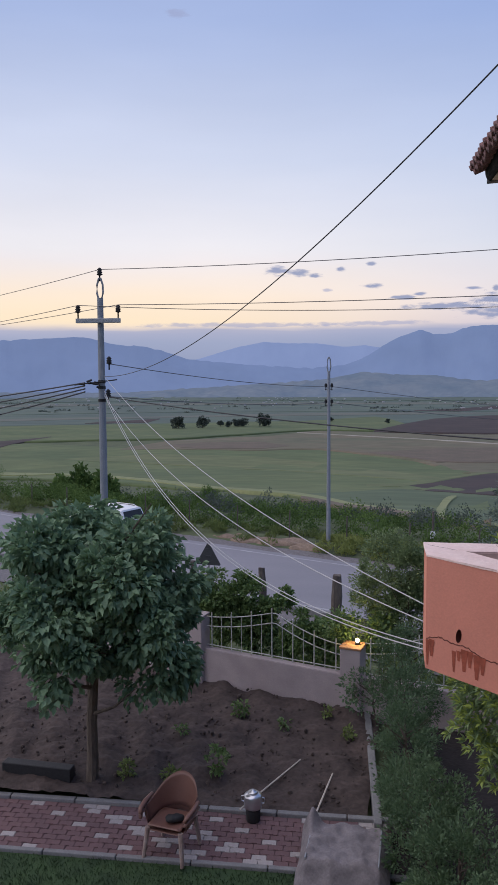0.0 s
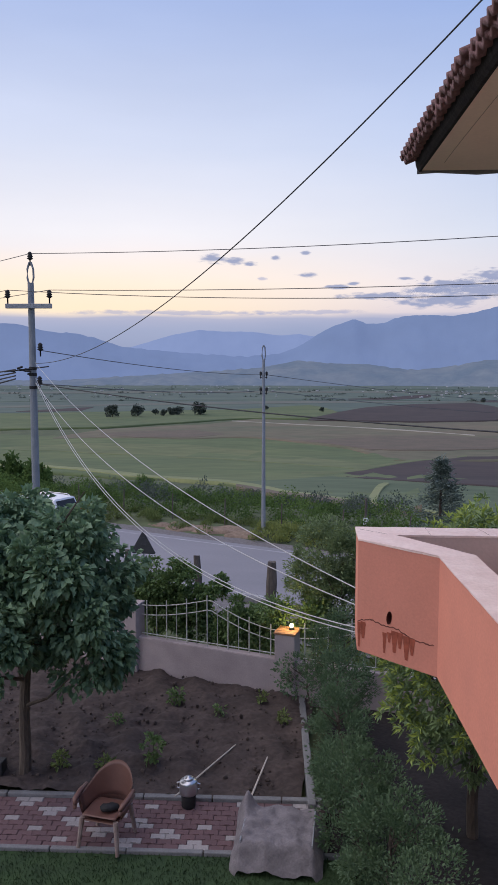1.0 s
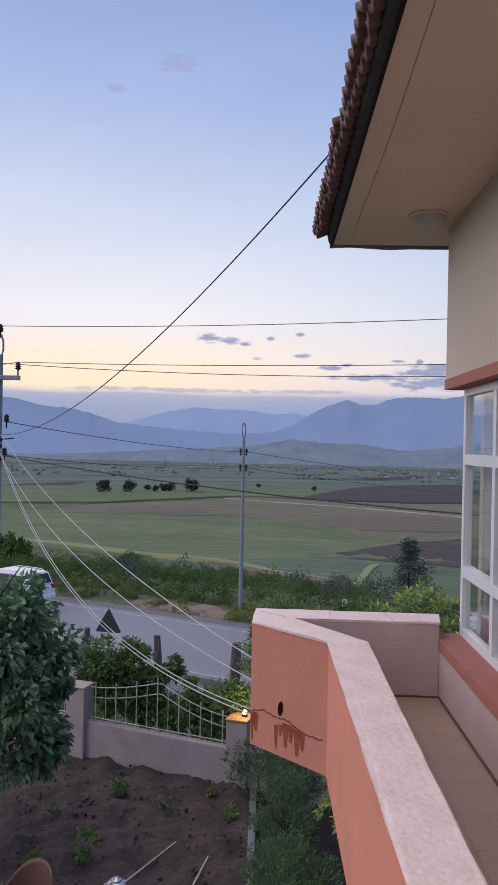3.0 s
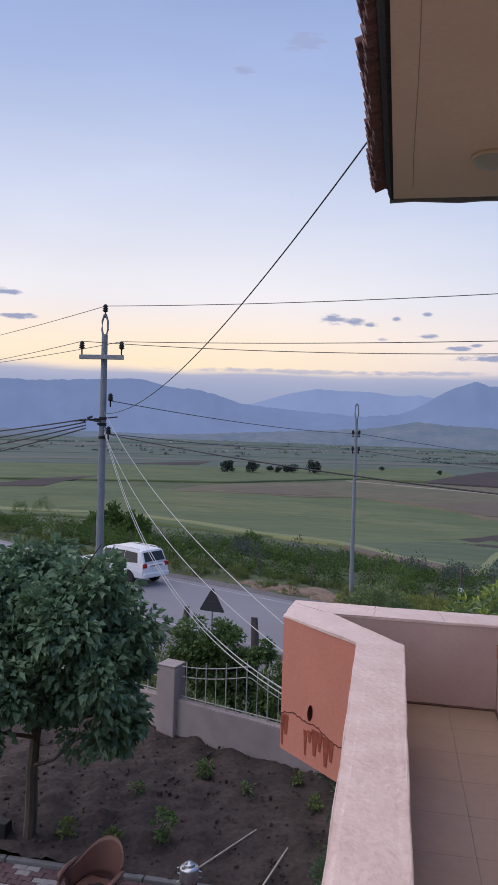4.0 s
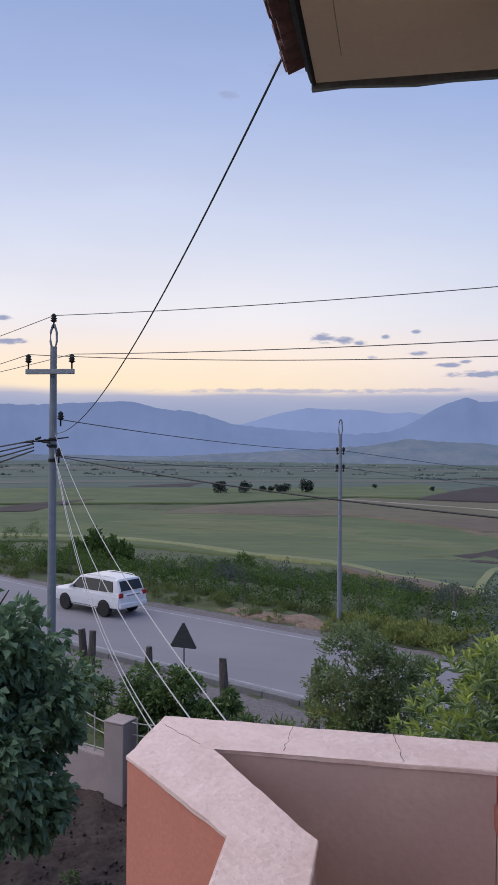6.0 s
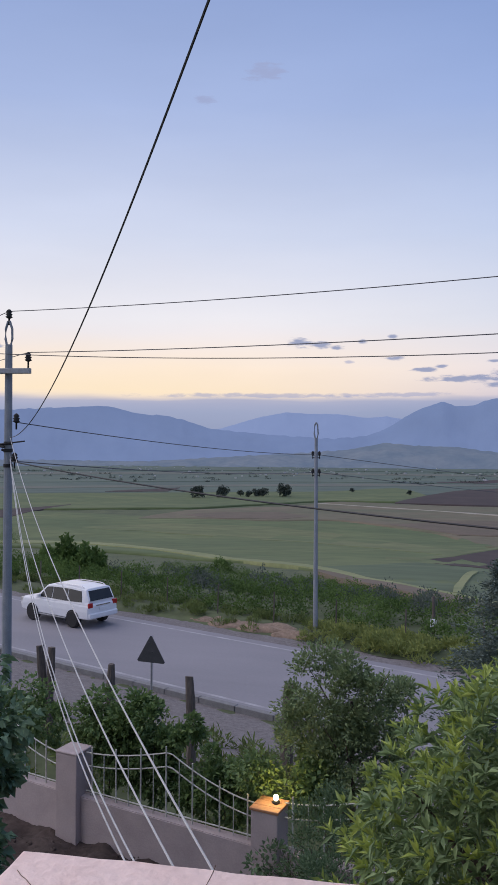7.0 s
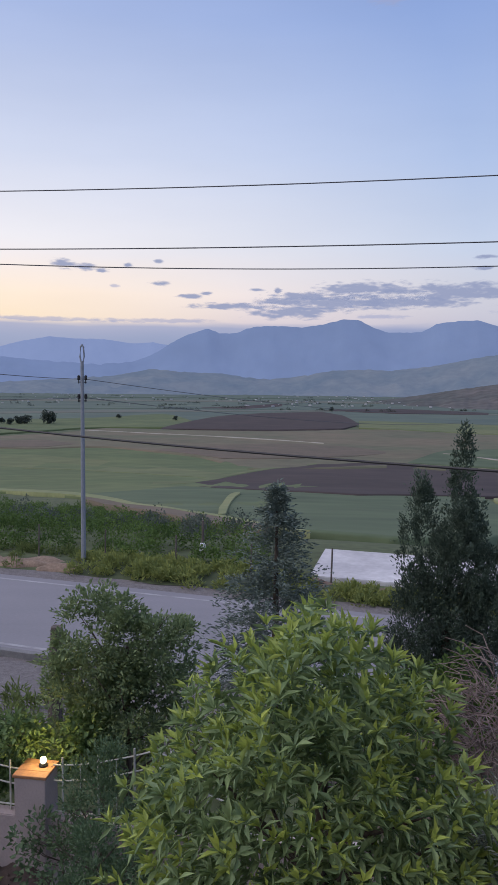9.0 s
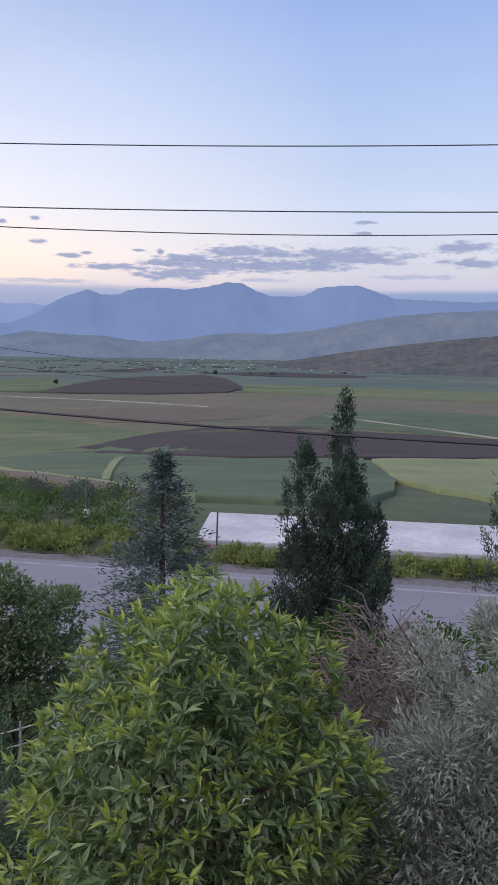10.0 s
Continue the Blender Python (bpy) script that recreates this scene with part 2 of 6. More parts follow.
def glass(name):
    m = bpy.data.materials.new(name)
    m.use_nodes = True
    b = m.node_tree.nodes["Principled BSDF"]
    b.inputs["Base Color"].default_value = (0.9, 0.93, 0.95, 1)
    b.inputs["Roughness"].default_value, b.inputs["Transmission Weight"].default_value, b.inputs["IOR"].default_value = 0.02, 1.0, 1.5
    return m


GLASS = glass("window_glass")

# ---------------------------------------------------------------- tools
def mesh_from(name, verts, faces, material, smooth=False):
    me = bpy.data.meshes.new(name)
    me.from_pydata([tuple(v) for v in verts], [], [tuple(f) for f in faces])
    me.materials.append(material)
    if smooth:
        me.polygons.foreach_set("use_smooth", [True] * len(me.polygons))
    me.update()
    return me


def part(name, bm, material, parent=None, label="", smooth=False):
    """Links a bmesh, or a mesh, as one object under a thing or a part."""
    if isinstance(bm, bpy.types.Mesh):
        me = bm
    else:
        me = bpy.data.meshes.new(name)
        bmesh.ops.recalc_face_normals(bm, faces=bm.faces)
        bm.to_mesh(me)
        bm.free()
        me.materials.append(material)
        if smooth:
            me.polygons.foreach_set("use_smooth", [True] * len(me.polygons))
    ob = new(name, me)
    if parent:
        ob.parent = parent
    if label:
        ob["label"] = label
    return ob


def empty(name, m=None):
    ob = new(name)
    ob.empty_display_size = 0.1
    if m:
        ob.matrix_world = m
    return ob


def box(bm, x0, y0, z0, x1, y1, z1, bevel=0.0, m=None):
    r = bmesh.ops.create_cube(bm, size=1.0)
    vs = r["verts"]
    bmesh.ops.scale(bm, vec=(x1 - x0, y1 - y0, z1 - z0), verts=vs)
    bmesh.ops.translate(bm, vec=((x0 + x1) / 2, (y0 + y1) / 2, (z0 + z1) / 2), verts=vs)
    if bevel:
        es = list({e for v in vs for e in v.link_edges})
        vs = list({v for f in bmesh.ops.bevel(bm, geom=es, offset=bevel, segments=2, affect="EDGES", profile=0.5)["faces"] for v in f.verts} | {v for v in vs if v.is_valid})
    if m:
        bmesh.ops.transform(bm, matrix=m, verts=vs)
    return bm


def B(*a, **k):
    return box(bmesh.new(), *a, **k)


def prism(bm, pts, z0, z1):
    """An upright prism over a plan outline."""
    lo = [bm.verts.new((x, y, z0)) for x, y in pts]
    hi = [bm.verts.new((x, y, z1)) for x, y in pts]
    n = len(pts)
    bm.faces.new(lo[::-1])
    bm.faces.new(hi)
    for i in range(n):
        bm.faces.new((lo[i], lo[(i + 1) % n], hi[(i + 1) % n], hi[i]))
    return bm


def tube(bm, pts, radii, sides=8):
    """A round bar along points."""
    pts = [Vector(p) for p in pts]
    if not hasattr(radii, "__len__"):
        radii = [radii] * len(pts)
    rings = []
    for i, p in enumerate(pts):
        d = (pts[min(i + 1, len(pts) - 1)] - pts[max(i - 1, 0)]).normalized()
        a = d.orthogonal().normalized() if abs(d.z) > 0.99 else d.cross(Vector((0, 0, 1))).normalized()
        b = d.cross(a)
        rings.append([bm.verts.new(p + (a * math.cos(k * math.tau / sides) + b * math.sin(k * math.tau / sides)) * radii[i]) for k in range(sides)])
    for r, s in zip(rings, rings[1:]):
        for k in range(sides):
            bm.faces.new((r[k], r[(k + 1) % sides], s[(k + 1) % sides], s[k]))
    bm.faces.new(rings[0][::-1])
    bm.faces.new(rings[-1])
    return bm


def lathe(bm, prof, sides=20, at=(0, 0, 0)):
    rings = []
    for r, z in prof:
        rings.append([bm.verts.new((at[0] + max(r, 1e-4) * math.cos(k * math.tau / sides), at[1] + max(r, 1e-4) * math.sin(k * math.tau / sides), at[2] + z)) for k in range(sides)])
    for r, s in zip(rings, rings[1:]):
        for k in range(sides):
            bm.faces.new((r[k], r[(k + 1) % sides], s[(k + 1) % sides], s[k]))
    bm.faces.new(rings[0][::-1])
    bm.faces.new(rings[-1])
    return bm


def smooth01(v):
    v = min(1.0, max(0.0, v))
    return v * v * (3 - 2 * v)


# ---------------------------------------------------------------- lie of the land
RX, RY = -0.93, 0.367          # the road's heading


def across(x, y):
    """Metres from the road's middle line, towards the plain."""
    return (x + 4.7) * 0.367 + (y - 27.3) * 0.93


DIST = [0, 35, 80, 170, 320, 500, 1000, 2000, 4000, 6000]
DROP = [-7.4, -7.9, -15, -28, -45, -58, -70, -78, -80, -80]


def ground_z(x, y):
    s = across(x, y)
    if s < -4.2:
        return -5.25 - 2.15 * smooth01((s + 14.8) / 10.4)
    if s < 4.2:
        return -7.5
    p = float(np.interp(math.hypot(x, y), DIST, DROP))
    return -7.5 + (p + 7.5) * smooth01((s - 7) / 26) + 0.25 * math.exp(-((s - 6.5) / 1.2) ** 2)


def leaves(name, centres, normals, length, width, material, jitter=0.3, seed=0, fold=0.25, droop=0.0):
    """One mesh of many small folded leaves, each at its centre and turned to its direction."""
    g = np.random.default_rng(seed)
    c = np.asarray(centres, float)
    d = np.asarray(normals, float)
    n = len(c)
    d = d + g.normal(0, jitter, d.shape)
    d[:, 2] -= droop
    d /= np.linalg.norm(d, axis=1, keepdims=True) + 1e-9
    up = g.normal(0, 0.6, d.shape) + np.array([0, 0, 1.0])
    side = np.cross(d, up)
    side /= np.linalg.norm(side, axis=1, keepdims=True) + 1e-9
    nrm = np.cross(side, d)
    ln = (length * g.uniform(0.65, 1.25, n))[:, None]
    wd = (width * g.uniform(0.7, 1.2, n))[:, None]
    base, tip = c, c + d * ln - nrm * ln * 0.12
    mid = c + d * ln * 0.48 + nrm * wd * fold * 0.3
    l, r = mid + side * wd * 0.5 + nrm * wd * fold, mid - side * wd * 0.5 + nrm * wd * fold
    v = np.stack([base, l, tip, r], 1).reshape(-1, 3)
    k = np.arange(n) * 4
    f = np.stack([np.stack([k, k + 1, k + 2], 1), np.stack([k, k + 2, k + 3], 1)], 1).reshape(-1, 3)
    me = bpy.data.meshes.new(name)
    me.vertices.add(len(v))
    me.vertices.foreach_set("co", v.ravel())
    me.loops.add(f.size)
    me.loops.foreach_set("vertex_index", f.ravel().astype(np.int32))
    me.polygons.add(len(f))
    me.polygons.foreach_set("loop_start", np.arange(0, f.size, 3, dtype=np.int32))
    me.update(calc_edges=True)
    me.validate()
    me.materials.append(material)
    return me


def crown_points(centre, radii, n, seed, clumps=40, clump=0.3, shell=0.55):
    """Places and outward directions of leaves in uneven clumps that fill an egg-shaped crown."""
    g = np.random.default_rng(seed)
    u = g.normal(size=(clumps, 3))
    u /= np.linalg.norm(u, axis=1, keepdims=True)
    rad = g.uniform(shell, 1.0, (clumps, 1)) ** 0.7
    cc = u * rad * np.asarray(radii)
    pick = g.integers(0, clumps, n)
    w = g.normal(size=(n, 3))
    w /= np.linalg.norm(w, axis=1, keepdims=True)
    size = (clump * g.uniform(0.6, 1.3, clumps))[pick][:, None]
    p = cc[pick] + w * size * g.uniform(0.35, 1.0, (n, 1)) * np.array([1, 1, 0.8])
    d = w + (p / np.asarray(radii)) * 0.7
    return p + np.asarray(centre), d

# ---------------------------------------------------------------- ground, fields and mountains
def build_ground():
    az = np.concatenate([np.linspace(-75, 75, 170), np.linspace(80, 280, 40)])
    rr = np.concatenate([np.linspace(3, 60, 58), np.geomspace(62, 4600, 70)])
    verts, faces = [(0, 0, -5.25)], []
    for r in rr:
        for a in az:
            x, y = r * math.sin(radians(a)), r * math.cos(radians(a))
            z = ground_z(x, y)
            if r > 30 and abs(across(x, y)) > 6:
                z += noise.noise((x * 0.03, y * 0.03, 0)) * min(0.5, r * 0.004)
            verts.append((x, y, z))
    n = len(az)
    for j in range(n):
        faces.append((0, 1 + j, 1 + (j + 1) % n))
    for i in range(len(rr) - 1):
        for j in range(n):
            a, b = 1 + i * n + j, 1 + i * n + (j + 1) % n
            faces.append((a, a + n, b + n, b))
    tagged(part("ground", mesh_from("ground", verts, faces, GROUNDM, True), None), "grassy slope falling away to a wide plain", "ground", kind="structure")


build_ground()


def strip(name, s0, s1, lift, material, label, kind="structure", u0=-45, u1=95, category="road", uneven=0.0):
    """A band that runs along the road, between two distances from its middle line."""
    verts, faces = [], []
    k = 90
    for i in range(k + 1):
        u = u0 + (u1 - u0) * i / k
        bend = 0.004 * max(0, u - 15) ** 2
        for j in range(7):
            s = s0 + (s1 - s0) * j / 6 + bend + (noise.noise((u * 0.4, j, 3)) * uneven if j in (0, 6) else 0)
            verts.append((-4.7 + RX * u + 0.367 * s, 27.3 + RY * u + 0.93 * s, -7.5 + lift))
    for i in range(k):
        for j in range(6):
            a = i * 7 + j
            faces.append((a, a + 1, a + 8, a + 7))
    return tagged(part(name, mesh_from(name, verts, faces, material, True), None), label, category, kind=kind)


strip("road", -3.8, 3.9, 0.10, ROADM, "worn grey asphalt road wet and shining at dusk")
strip("road_verge", -5.6, -3.7, 0.06, GRAVEL, "strip of grey gravel beside the road", category="verge", uneven=0.5)
strip("road_verge", 3.8, 5.0, 0.07, GRAVEL, "strip of grey gravel beside the road", category="verge", uneven=0.5)
strip("road_marking", 3.25, 3.4, 0.106, LINE, "worn white edge line painted on the asphalt", category="road marking")
strip("road_marking", -3.35, -3.2, 0.106, LINE, "worn white edge line painted on the asphalt", category="road marking")
# low concrete kerb on the garden side of the road
bm = bmesh.new()
for i in range(28):
    u = -16 + i * 1.5
    m = Matrix.Translation((-4.7 + RX * u - 0.367 * 4.0, 27.3 + RY * u - 0.93 * 4.0, -7.36)) @ Matrix.Rotation(math.atan2(RY, RX), 4, "Z")
    box(bm, -0.74, -0.12, -0.25, 0.74, 0.12, 0.12, 0.02, m)
tagged(part("kerb", bm, CONC), "low grey concrete kerb along the road", "kerb", kind="structure")

# fields: each a draped patch between two bearings and two distances from the house
FIELD_MATS = {
    "green": mat("green_crop", (0.115, 0.142, 0.058), (0.070, 0.102, 0.042), 0.95, 0.012, fine=0.22, bump_scale=0.06, stretch=(1, 1.6, 1)),
    "dark": mat("dark_green_crop", (0.092, 0.125, 0.064), (0.058, 0.086, 0.046), 0.95, 0.02, fine=0.22, bump_scale=0.06, stretch=(1, 1.6, 1)),
    "straw": mat("dry_grass", (0.150, 0.122, 0.080), (0.098, 0.106, 0.062), 0.95, 0.01, fine=0.22, bump_scale=0.06, stretch=(1, 1.6, 1)),
    "plough": mat("ploughed_earth", (0.054, 0.038, 0.035), (0.035, 0.026, 0.026), 0.95, 0.02, fine=0.22, bump_scale=0.06, stretch=(1, 1.6, 1)),
    "mid": mat("faded_green_crop", (0.140, 0.154, 0.068), (0.094, 0.122, 0.052), 0.95, 0.012, fine=0.22, bump_scale=0.06, stretch=(1, 1.6, 1)),
    "track": mat("pale_farm_track", (0.336, 0.312, 0.264), (0.272, 0.248, 0.208), 0.95, 0.05),
    # far and farb: greyer, bluer base colours stand in for distance haze
    "far": mat("haze_tinted_meadow", (0.098, 0.132, 0.096), (0.066, 0.096, 0.084), 0.95, 0.006, fine=0.15, bump_scale=0.02, stretch=(1, 2, 1)),
    "farb": mat("haze_tinted_fallow", (0.135, 0.140, 0.108), (0.096, 0.112, 0.094), 0.95, 0.006, fine=0.15, bump_scale=0.02, stretch=(1, 2, 1)),
    "lime": mat("pale_green_strip", (0.225, 0.240, 0.110), (0.150, 0.180, 0.080), 0.95, 0.03, fine=0.15, bump_scale=0.4),
    "brown": mat("brown_bank", (0.135, 0.105, 0.076), (0.098, 0.084, 0.058), 0.95, 0.05, fine=0.15, bump_scale=0.4),
}


def field(kind, label, *knots):
    """A draped parcel; knots are (bearing in degrees, near edge, far edge in metres)."""
    verts, faces = [], []
    ka, kr = 60, 12
    az_ = [k[0] for k in knots]
    for i in range(ka + 1):
        b = az_[0] + (az_[-1] - az_[0]) * i / ka
        wob = 1 + 0.012 * noise.noise((b * 0.35, knots[0][1] * 0.01, 0)) + 0.006 * noise.noise((b * 1.3, knots[0][1] * 0.01, 2))
        near, far = float(np.interp(b, az_, [k[1] for k in knots])) * wob, float(np.interp(b, az_, [k[2] for k in knots])) * (2 - wob)
        for j in range(-1, kr + 1):
            r = near * (max(far, near * 1.002) / near) ** (max(j, 0) / kr)
            x, y = r * math.sin(radians(b)), r * math.cos(radians(b))
            verts.append((x, y, ground_z(x, y) + (FIELD_LIFT[0] + 0.0006 * r if j >= 0 else -0.8)))
    FIELD_LIFT[0] += 0.02
    w = kr + 2
    for i in range(ka):
        for j in range(w - 1):
            q = i * w + j
            faces.append((q, q + 1, q + w + 1, q + w))
    tagged(part("field", mesh_from("field", verts, faces, FIELD_MATS[kind], True), None), label, "field", kind="structure")


FIELD_LIFT = [0.6]
field("far", "floor of the wide valley, tinted grey-green for haze", (-60, 1150, 4300), (0, 1150, 4300), (60, 1150, 4300))
field("green", "broad field of green corn on the plain", (-50, 440, 860), (-30, 440, 840), (-21.5, 350, 720), (-11.4, 250, 690), (-6.4, 170, 690), (-0.6, 110, 590), (3.5, 90, 480), (7.5, 240, 420), (20, 250, 300))
field("mid", "faded green field in wide sweeping bands", (-26, 600, 606), (-20, 540, 640), (-12, 480, 600), (-4, 400, 500), (0, 370, 430), (2.5, 380, 384))
field("dark", "dark green field with rows of low crop", (-9.5, 232, 236), (-5.5, 176, 262), (-1.3, 118, 318), (0.8, 104, 286), (7, 64, 252), (14, 56, 250), (20, 62, 262), (22.4, 90, 140))
field("lime", "bright green field of young crop", (20.6, 255, 268), (22.4, 142, 285), (25.6, 105, 305), (29.7, 84, 335), (46, 70, 340))
field("straw", "dry straw-coloured field in wide bands", (-22, 700, 704), (-18.5, 690, 830), (-11.4, 662, 900), (-7.7, 676, 1043), (-0.6, 566, 990), (3.4, 446, 985), (7.5, 470, 1020), (13.7, 500, 1081), (24, 500, 1000), (46, 500, 950))
field("plough", "freshly ploughed dark brown field", (-1.6, 322, 330), (0.8, 285, 360), (1.8, 278, 388), (5.4, 258, 480), (7.8, 250, 520), (11, 236, 541), (14.5, 252, 545), (19.8, 270, 520), (29, 330, 505), (46, 340, 505))
field("mid", "faded green headland beside ploughed earth", (-4, 322, 345), (-1.4, 330, 350), (0.8, 362, 385), (5, 478, 500), (8, 522, 530))
field("dark", "dark brownish green field beyond the ploughed earth", (14.6, 552, 556), (17, 540, 690), (22, 522, 760), (30, 510, 740), (46, 510, 700))
field("brown", "bare brownish patch in a dry field", (-19, 745, 750), (-16, 690, 790), (-11.6, 690, 790), (-9.6, 720, 730))
field("brown", "bare brownish patch in a dry field", (-4, 640, 646), (1, 560, 700), (6, 560, 740), (11, 600, 700), (13, 640, 650))
field("green", "green meadow on the far plain", (-50, 900, 1280), (-26, 860, 1250), (-18, 860, 1250), (-8, 1050, 1320), (-3, 1040, 1500), (0, 1040, 1050))
field("plough", "narrow dark ploughed strip on the plain", (-50, 720, 900), (-33.5, 735, 800), (-31, 742, 880), (-29.6, 822, 900), (-26.8, 955, 966))
field("plough", "thin dark strip on the plain", (-24.4, 1290, 1302), (-22, 1285, 1360), (-19.9, 1290, 1410), (-19, 1425, 1436))
field("plough", "dark ploughed field on the far plain", (-3.4, 1022, 1034), (0.9, 995, 1411), (4.2, 980, 1566), (8.2, 1020, 1660), (9.8, 1045, 1502), (11, 1170, 1200))
field("mid", "faded green field on the far plain", (11, 1085, 1300), (20, 1010, 1250), (46, 960, 1200))
field("farb", "pale haze-tinted meadow far on the plain", (-50, 1360, 1500), (-20, 1450, 1540), (0, 1600, 1720), (12, 1720, 1760), (46, 1400, 1600))
field("far", "green haze-tinted meadow far on the plain", (-50, 1700, 2000), (0, 1750, 2150), (46, 1750, 2100))
field("plough", "thin dark strip far on the plain", (-0.5, 1800, 1846), (2.6, 1770, 1990), (5.4, 2000, 2200))
field("plough", "thin dark strip far on the plain", (8.2, 1740, 1790), (13.7, 1620, 1930), (20, 1650, 1800))
field("farb", "dry haze-tinted strip far on the plain", (-50, 2250, 2500), (0, 2300, 2450), (46, 2250, 2600))
field("lime", "pale green mown strip along a slope", (-45, 560, 600), (-26.4, 455, 480), (-20.3, 368, 392), (-13.7, 272, 296), (-9.6, 226, 247), (-5.5, 164, 178), (-1.3, 110, 118), (2.9, 78, 85), (4.6, 70, 77), (7.9, 54, 58))
field("brown", "bare brown bank below the mown strip", (-9, 200, 214), (-5.5, 132, 163), (-1.3, 84, 109), (2.9, 58, 77), (4.8, 48, 69))
field("lime", "pale grassy path between two fields", (0.95, 97, 130), (1.2, 97, 172), (1.5, 99, 205), (1.75, 168, 225), (2.1, 203, 238), (2.45, 228, 238))
field("far", "meadow at the foot of the hills, tinted grey-green for haze", (-60, 2650, 4300), (0, 2650, 4300), (60, 2650, 4300))
field("track", "pale farm track across the plain", (-9, 985, 997), (-4, 900, 909), (4, 800, 808), (8.5, 745, 752))
field("track", "pale farm track across the plain", (17, 652, 658), (24, 560, 565), (30, 500, 504))

# emission and blue tints stand in for the haze over the distant ranges
MOUNT = mat("haze_glow_mountain", (0.08, 0.11, 0.17), (0.055, 0.08, 0.13), 1.0, 0.003, fine=0.1, bump_scale=0.012, spec=0, glow=lin(105, 119, 154)[:3], glow_power=0.87)
MOUNT2 = mat("haze_glow_far_mountain", (0.12, 0.15, 0.22), (0.10, 0.13, 0.20), 1.0, 0.002, fine=0.03, bump_scale=0.01, spec=0, glow=lin(116, 130, 166)[:3], glow_power=0.85)
HILL = mat("haze_glow_foothill", (0.105, 0.108, 0.092), (0.05, 0.066, 0.066), 1.0, 0.006, fine=0.2, bump_scale=0.03, spec=0, glow=lin(96, 110, 140)[:3], glow_power=0.72)
NEARHILL = mat("patchy_hillside", (0.135, 0.130, 0.128), (0.092, 0.106, 0.104), 1.0, 0.005, fine=0.25, bump_scale=0.03, spec=0)


def ridge(name, dist, crest, material, depth, label, rough=1.0, seed=0.0):
    """A mountain chain: crest is a list of (bearing, degrees above eye level)."""
    a_, e_ = [c[0] for c in crest], [c[1] for c in crest]
    verts, faces = [], []
    ka, kr = 480, 20
    for i in range(ka + 1):
        a = a_[0] + (a_[-1] - a_[0]) * i / ka
        e = float(np.interp(a, a_, e_))
        e += rough * (0.06 * noise.noise((a * 2.1, seed, 0)) + 0.04 * noise.noise((a * 6.3, seed, 5)))
        top = 1 + dist * math.tan(radians(e))
        for j in range(kr + 1):
            v = j / kr
            r = dist - depth * (1 - v)
            z = -95 + (top + 95) * v ** 1.15 + (noise.noise((a * 0.7 + v * 2, v * 4, seed + 9)) * 22 + noise.noise((a * 2.4 - v * 3, v * 9, seed + 3)) * 9) * rough * v * (1 - v) * 3
            verts.append((r * math.sin(radians(a)), r * math.cos(radians(a)), z))
    for i in range(ka):
        for j in range(kr):
            q = i * (kr + 1) + j
            faces.append((q, q + 1, q + kr + 2, q + kr + 1))
    tagged(part(name, mesh_from(name, verts, faces, material, True), None), label, "mountain", kind="structure")


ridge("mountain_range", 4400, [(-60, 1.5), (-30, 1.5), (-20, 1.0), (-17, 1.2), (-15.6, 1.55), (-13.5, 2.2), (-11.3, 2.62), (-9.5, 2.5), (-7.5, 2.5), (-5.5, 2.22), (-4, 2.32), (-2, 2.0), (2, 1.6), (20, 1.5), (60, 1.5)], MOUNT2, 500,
      "far mountain range with evening haze put in as blue glow", 0.8, 1.0)
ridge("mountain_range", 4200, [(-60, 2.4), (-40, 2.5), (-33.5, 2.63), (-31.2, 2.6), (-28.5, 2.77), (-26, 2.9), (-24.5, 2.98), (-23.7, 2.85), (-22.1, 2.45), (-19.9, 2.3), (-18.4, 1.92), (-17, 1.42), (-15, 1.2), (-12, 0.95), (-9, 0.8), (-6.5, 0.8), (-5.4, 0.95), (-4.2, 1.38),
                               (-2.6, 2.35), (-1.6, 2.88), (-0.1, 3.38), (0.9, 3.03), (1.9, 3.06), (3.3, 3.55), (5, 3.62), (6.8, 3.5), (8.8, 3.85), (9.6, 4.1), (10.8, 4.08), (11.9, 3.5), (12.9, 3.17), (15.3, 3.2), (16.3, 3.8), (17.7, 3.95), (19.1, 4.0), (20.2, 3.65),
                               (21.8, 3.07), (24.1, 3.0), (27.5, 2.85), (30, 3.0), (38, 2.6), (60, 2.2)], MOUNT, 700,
      "mountain range with a pointed summit, glowing dark blue for haze", 1.2, 4.0)
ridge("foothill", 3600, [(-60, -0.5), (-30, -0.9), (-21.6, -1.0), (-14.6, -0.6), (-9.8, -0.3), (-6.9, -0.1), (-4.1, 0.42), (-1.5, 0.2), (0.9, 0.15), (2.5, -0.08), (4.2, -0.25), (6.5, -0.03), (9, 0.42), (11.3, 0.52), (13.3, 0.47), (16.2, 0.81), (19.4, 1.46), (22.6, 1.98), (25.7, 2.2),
                         (28.8, 2.34), (60, 2.4)], HILL, 600, "low rounded foothills with blue-green haze put in as glow", 1.3, 7.0)
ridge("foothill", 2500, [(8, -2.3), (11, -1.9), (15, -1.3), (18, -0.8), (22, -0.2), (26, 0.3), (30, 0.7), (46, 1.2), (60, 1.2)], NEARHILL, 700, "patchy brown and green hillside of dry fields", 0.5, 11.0)

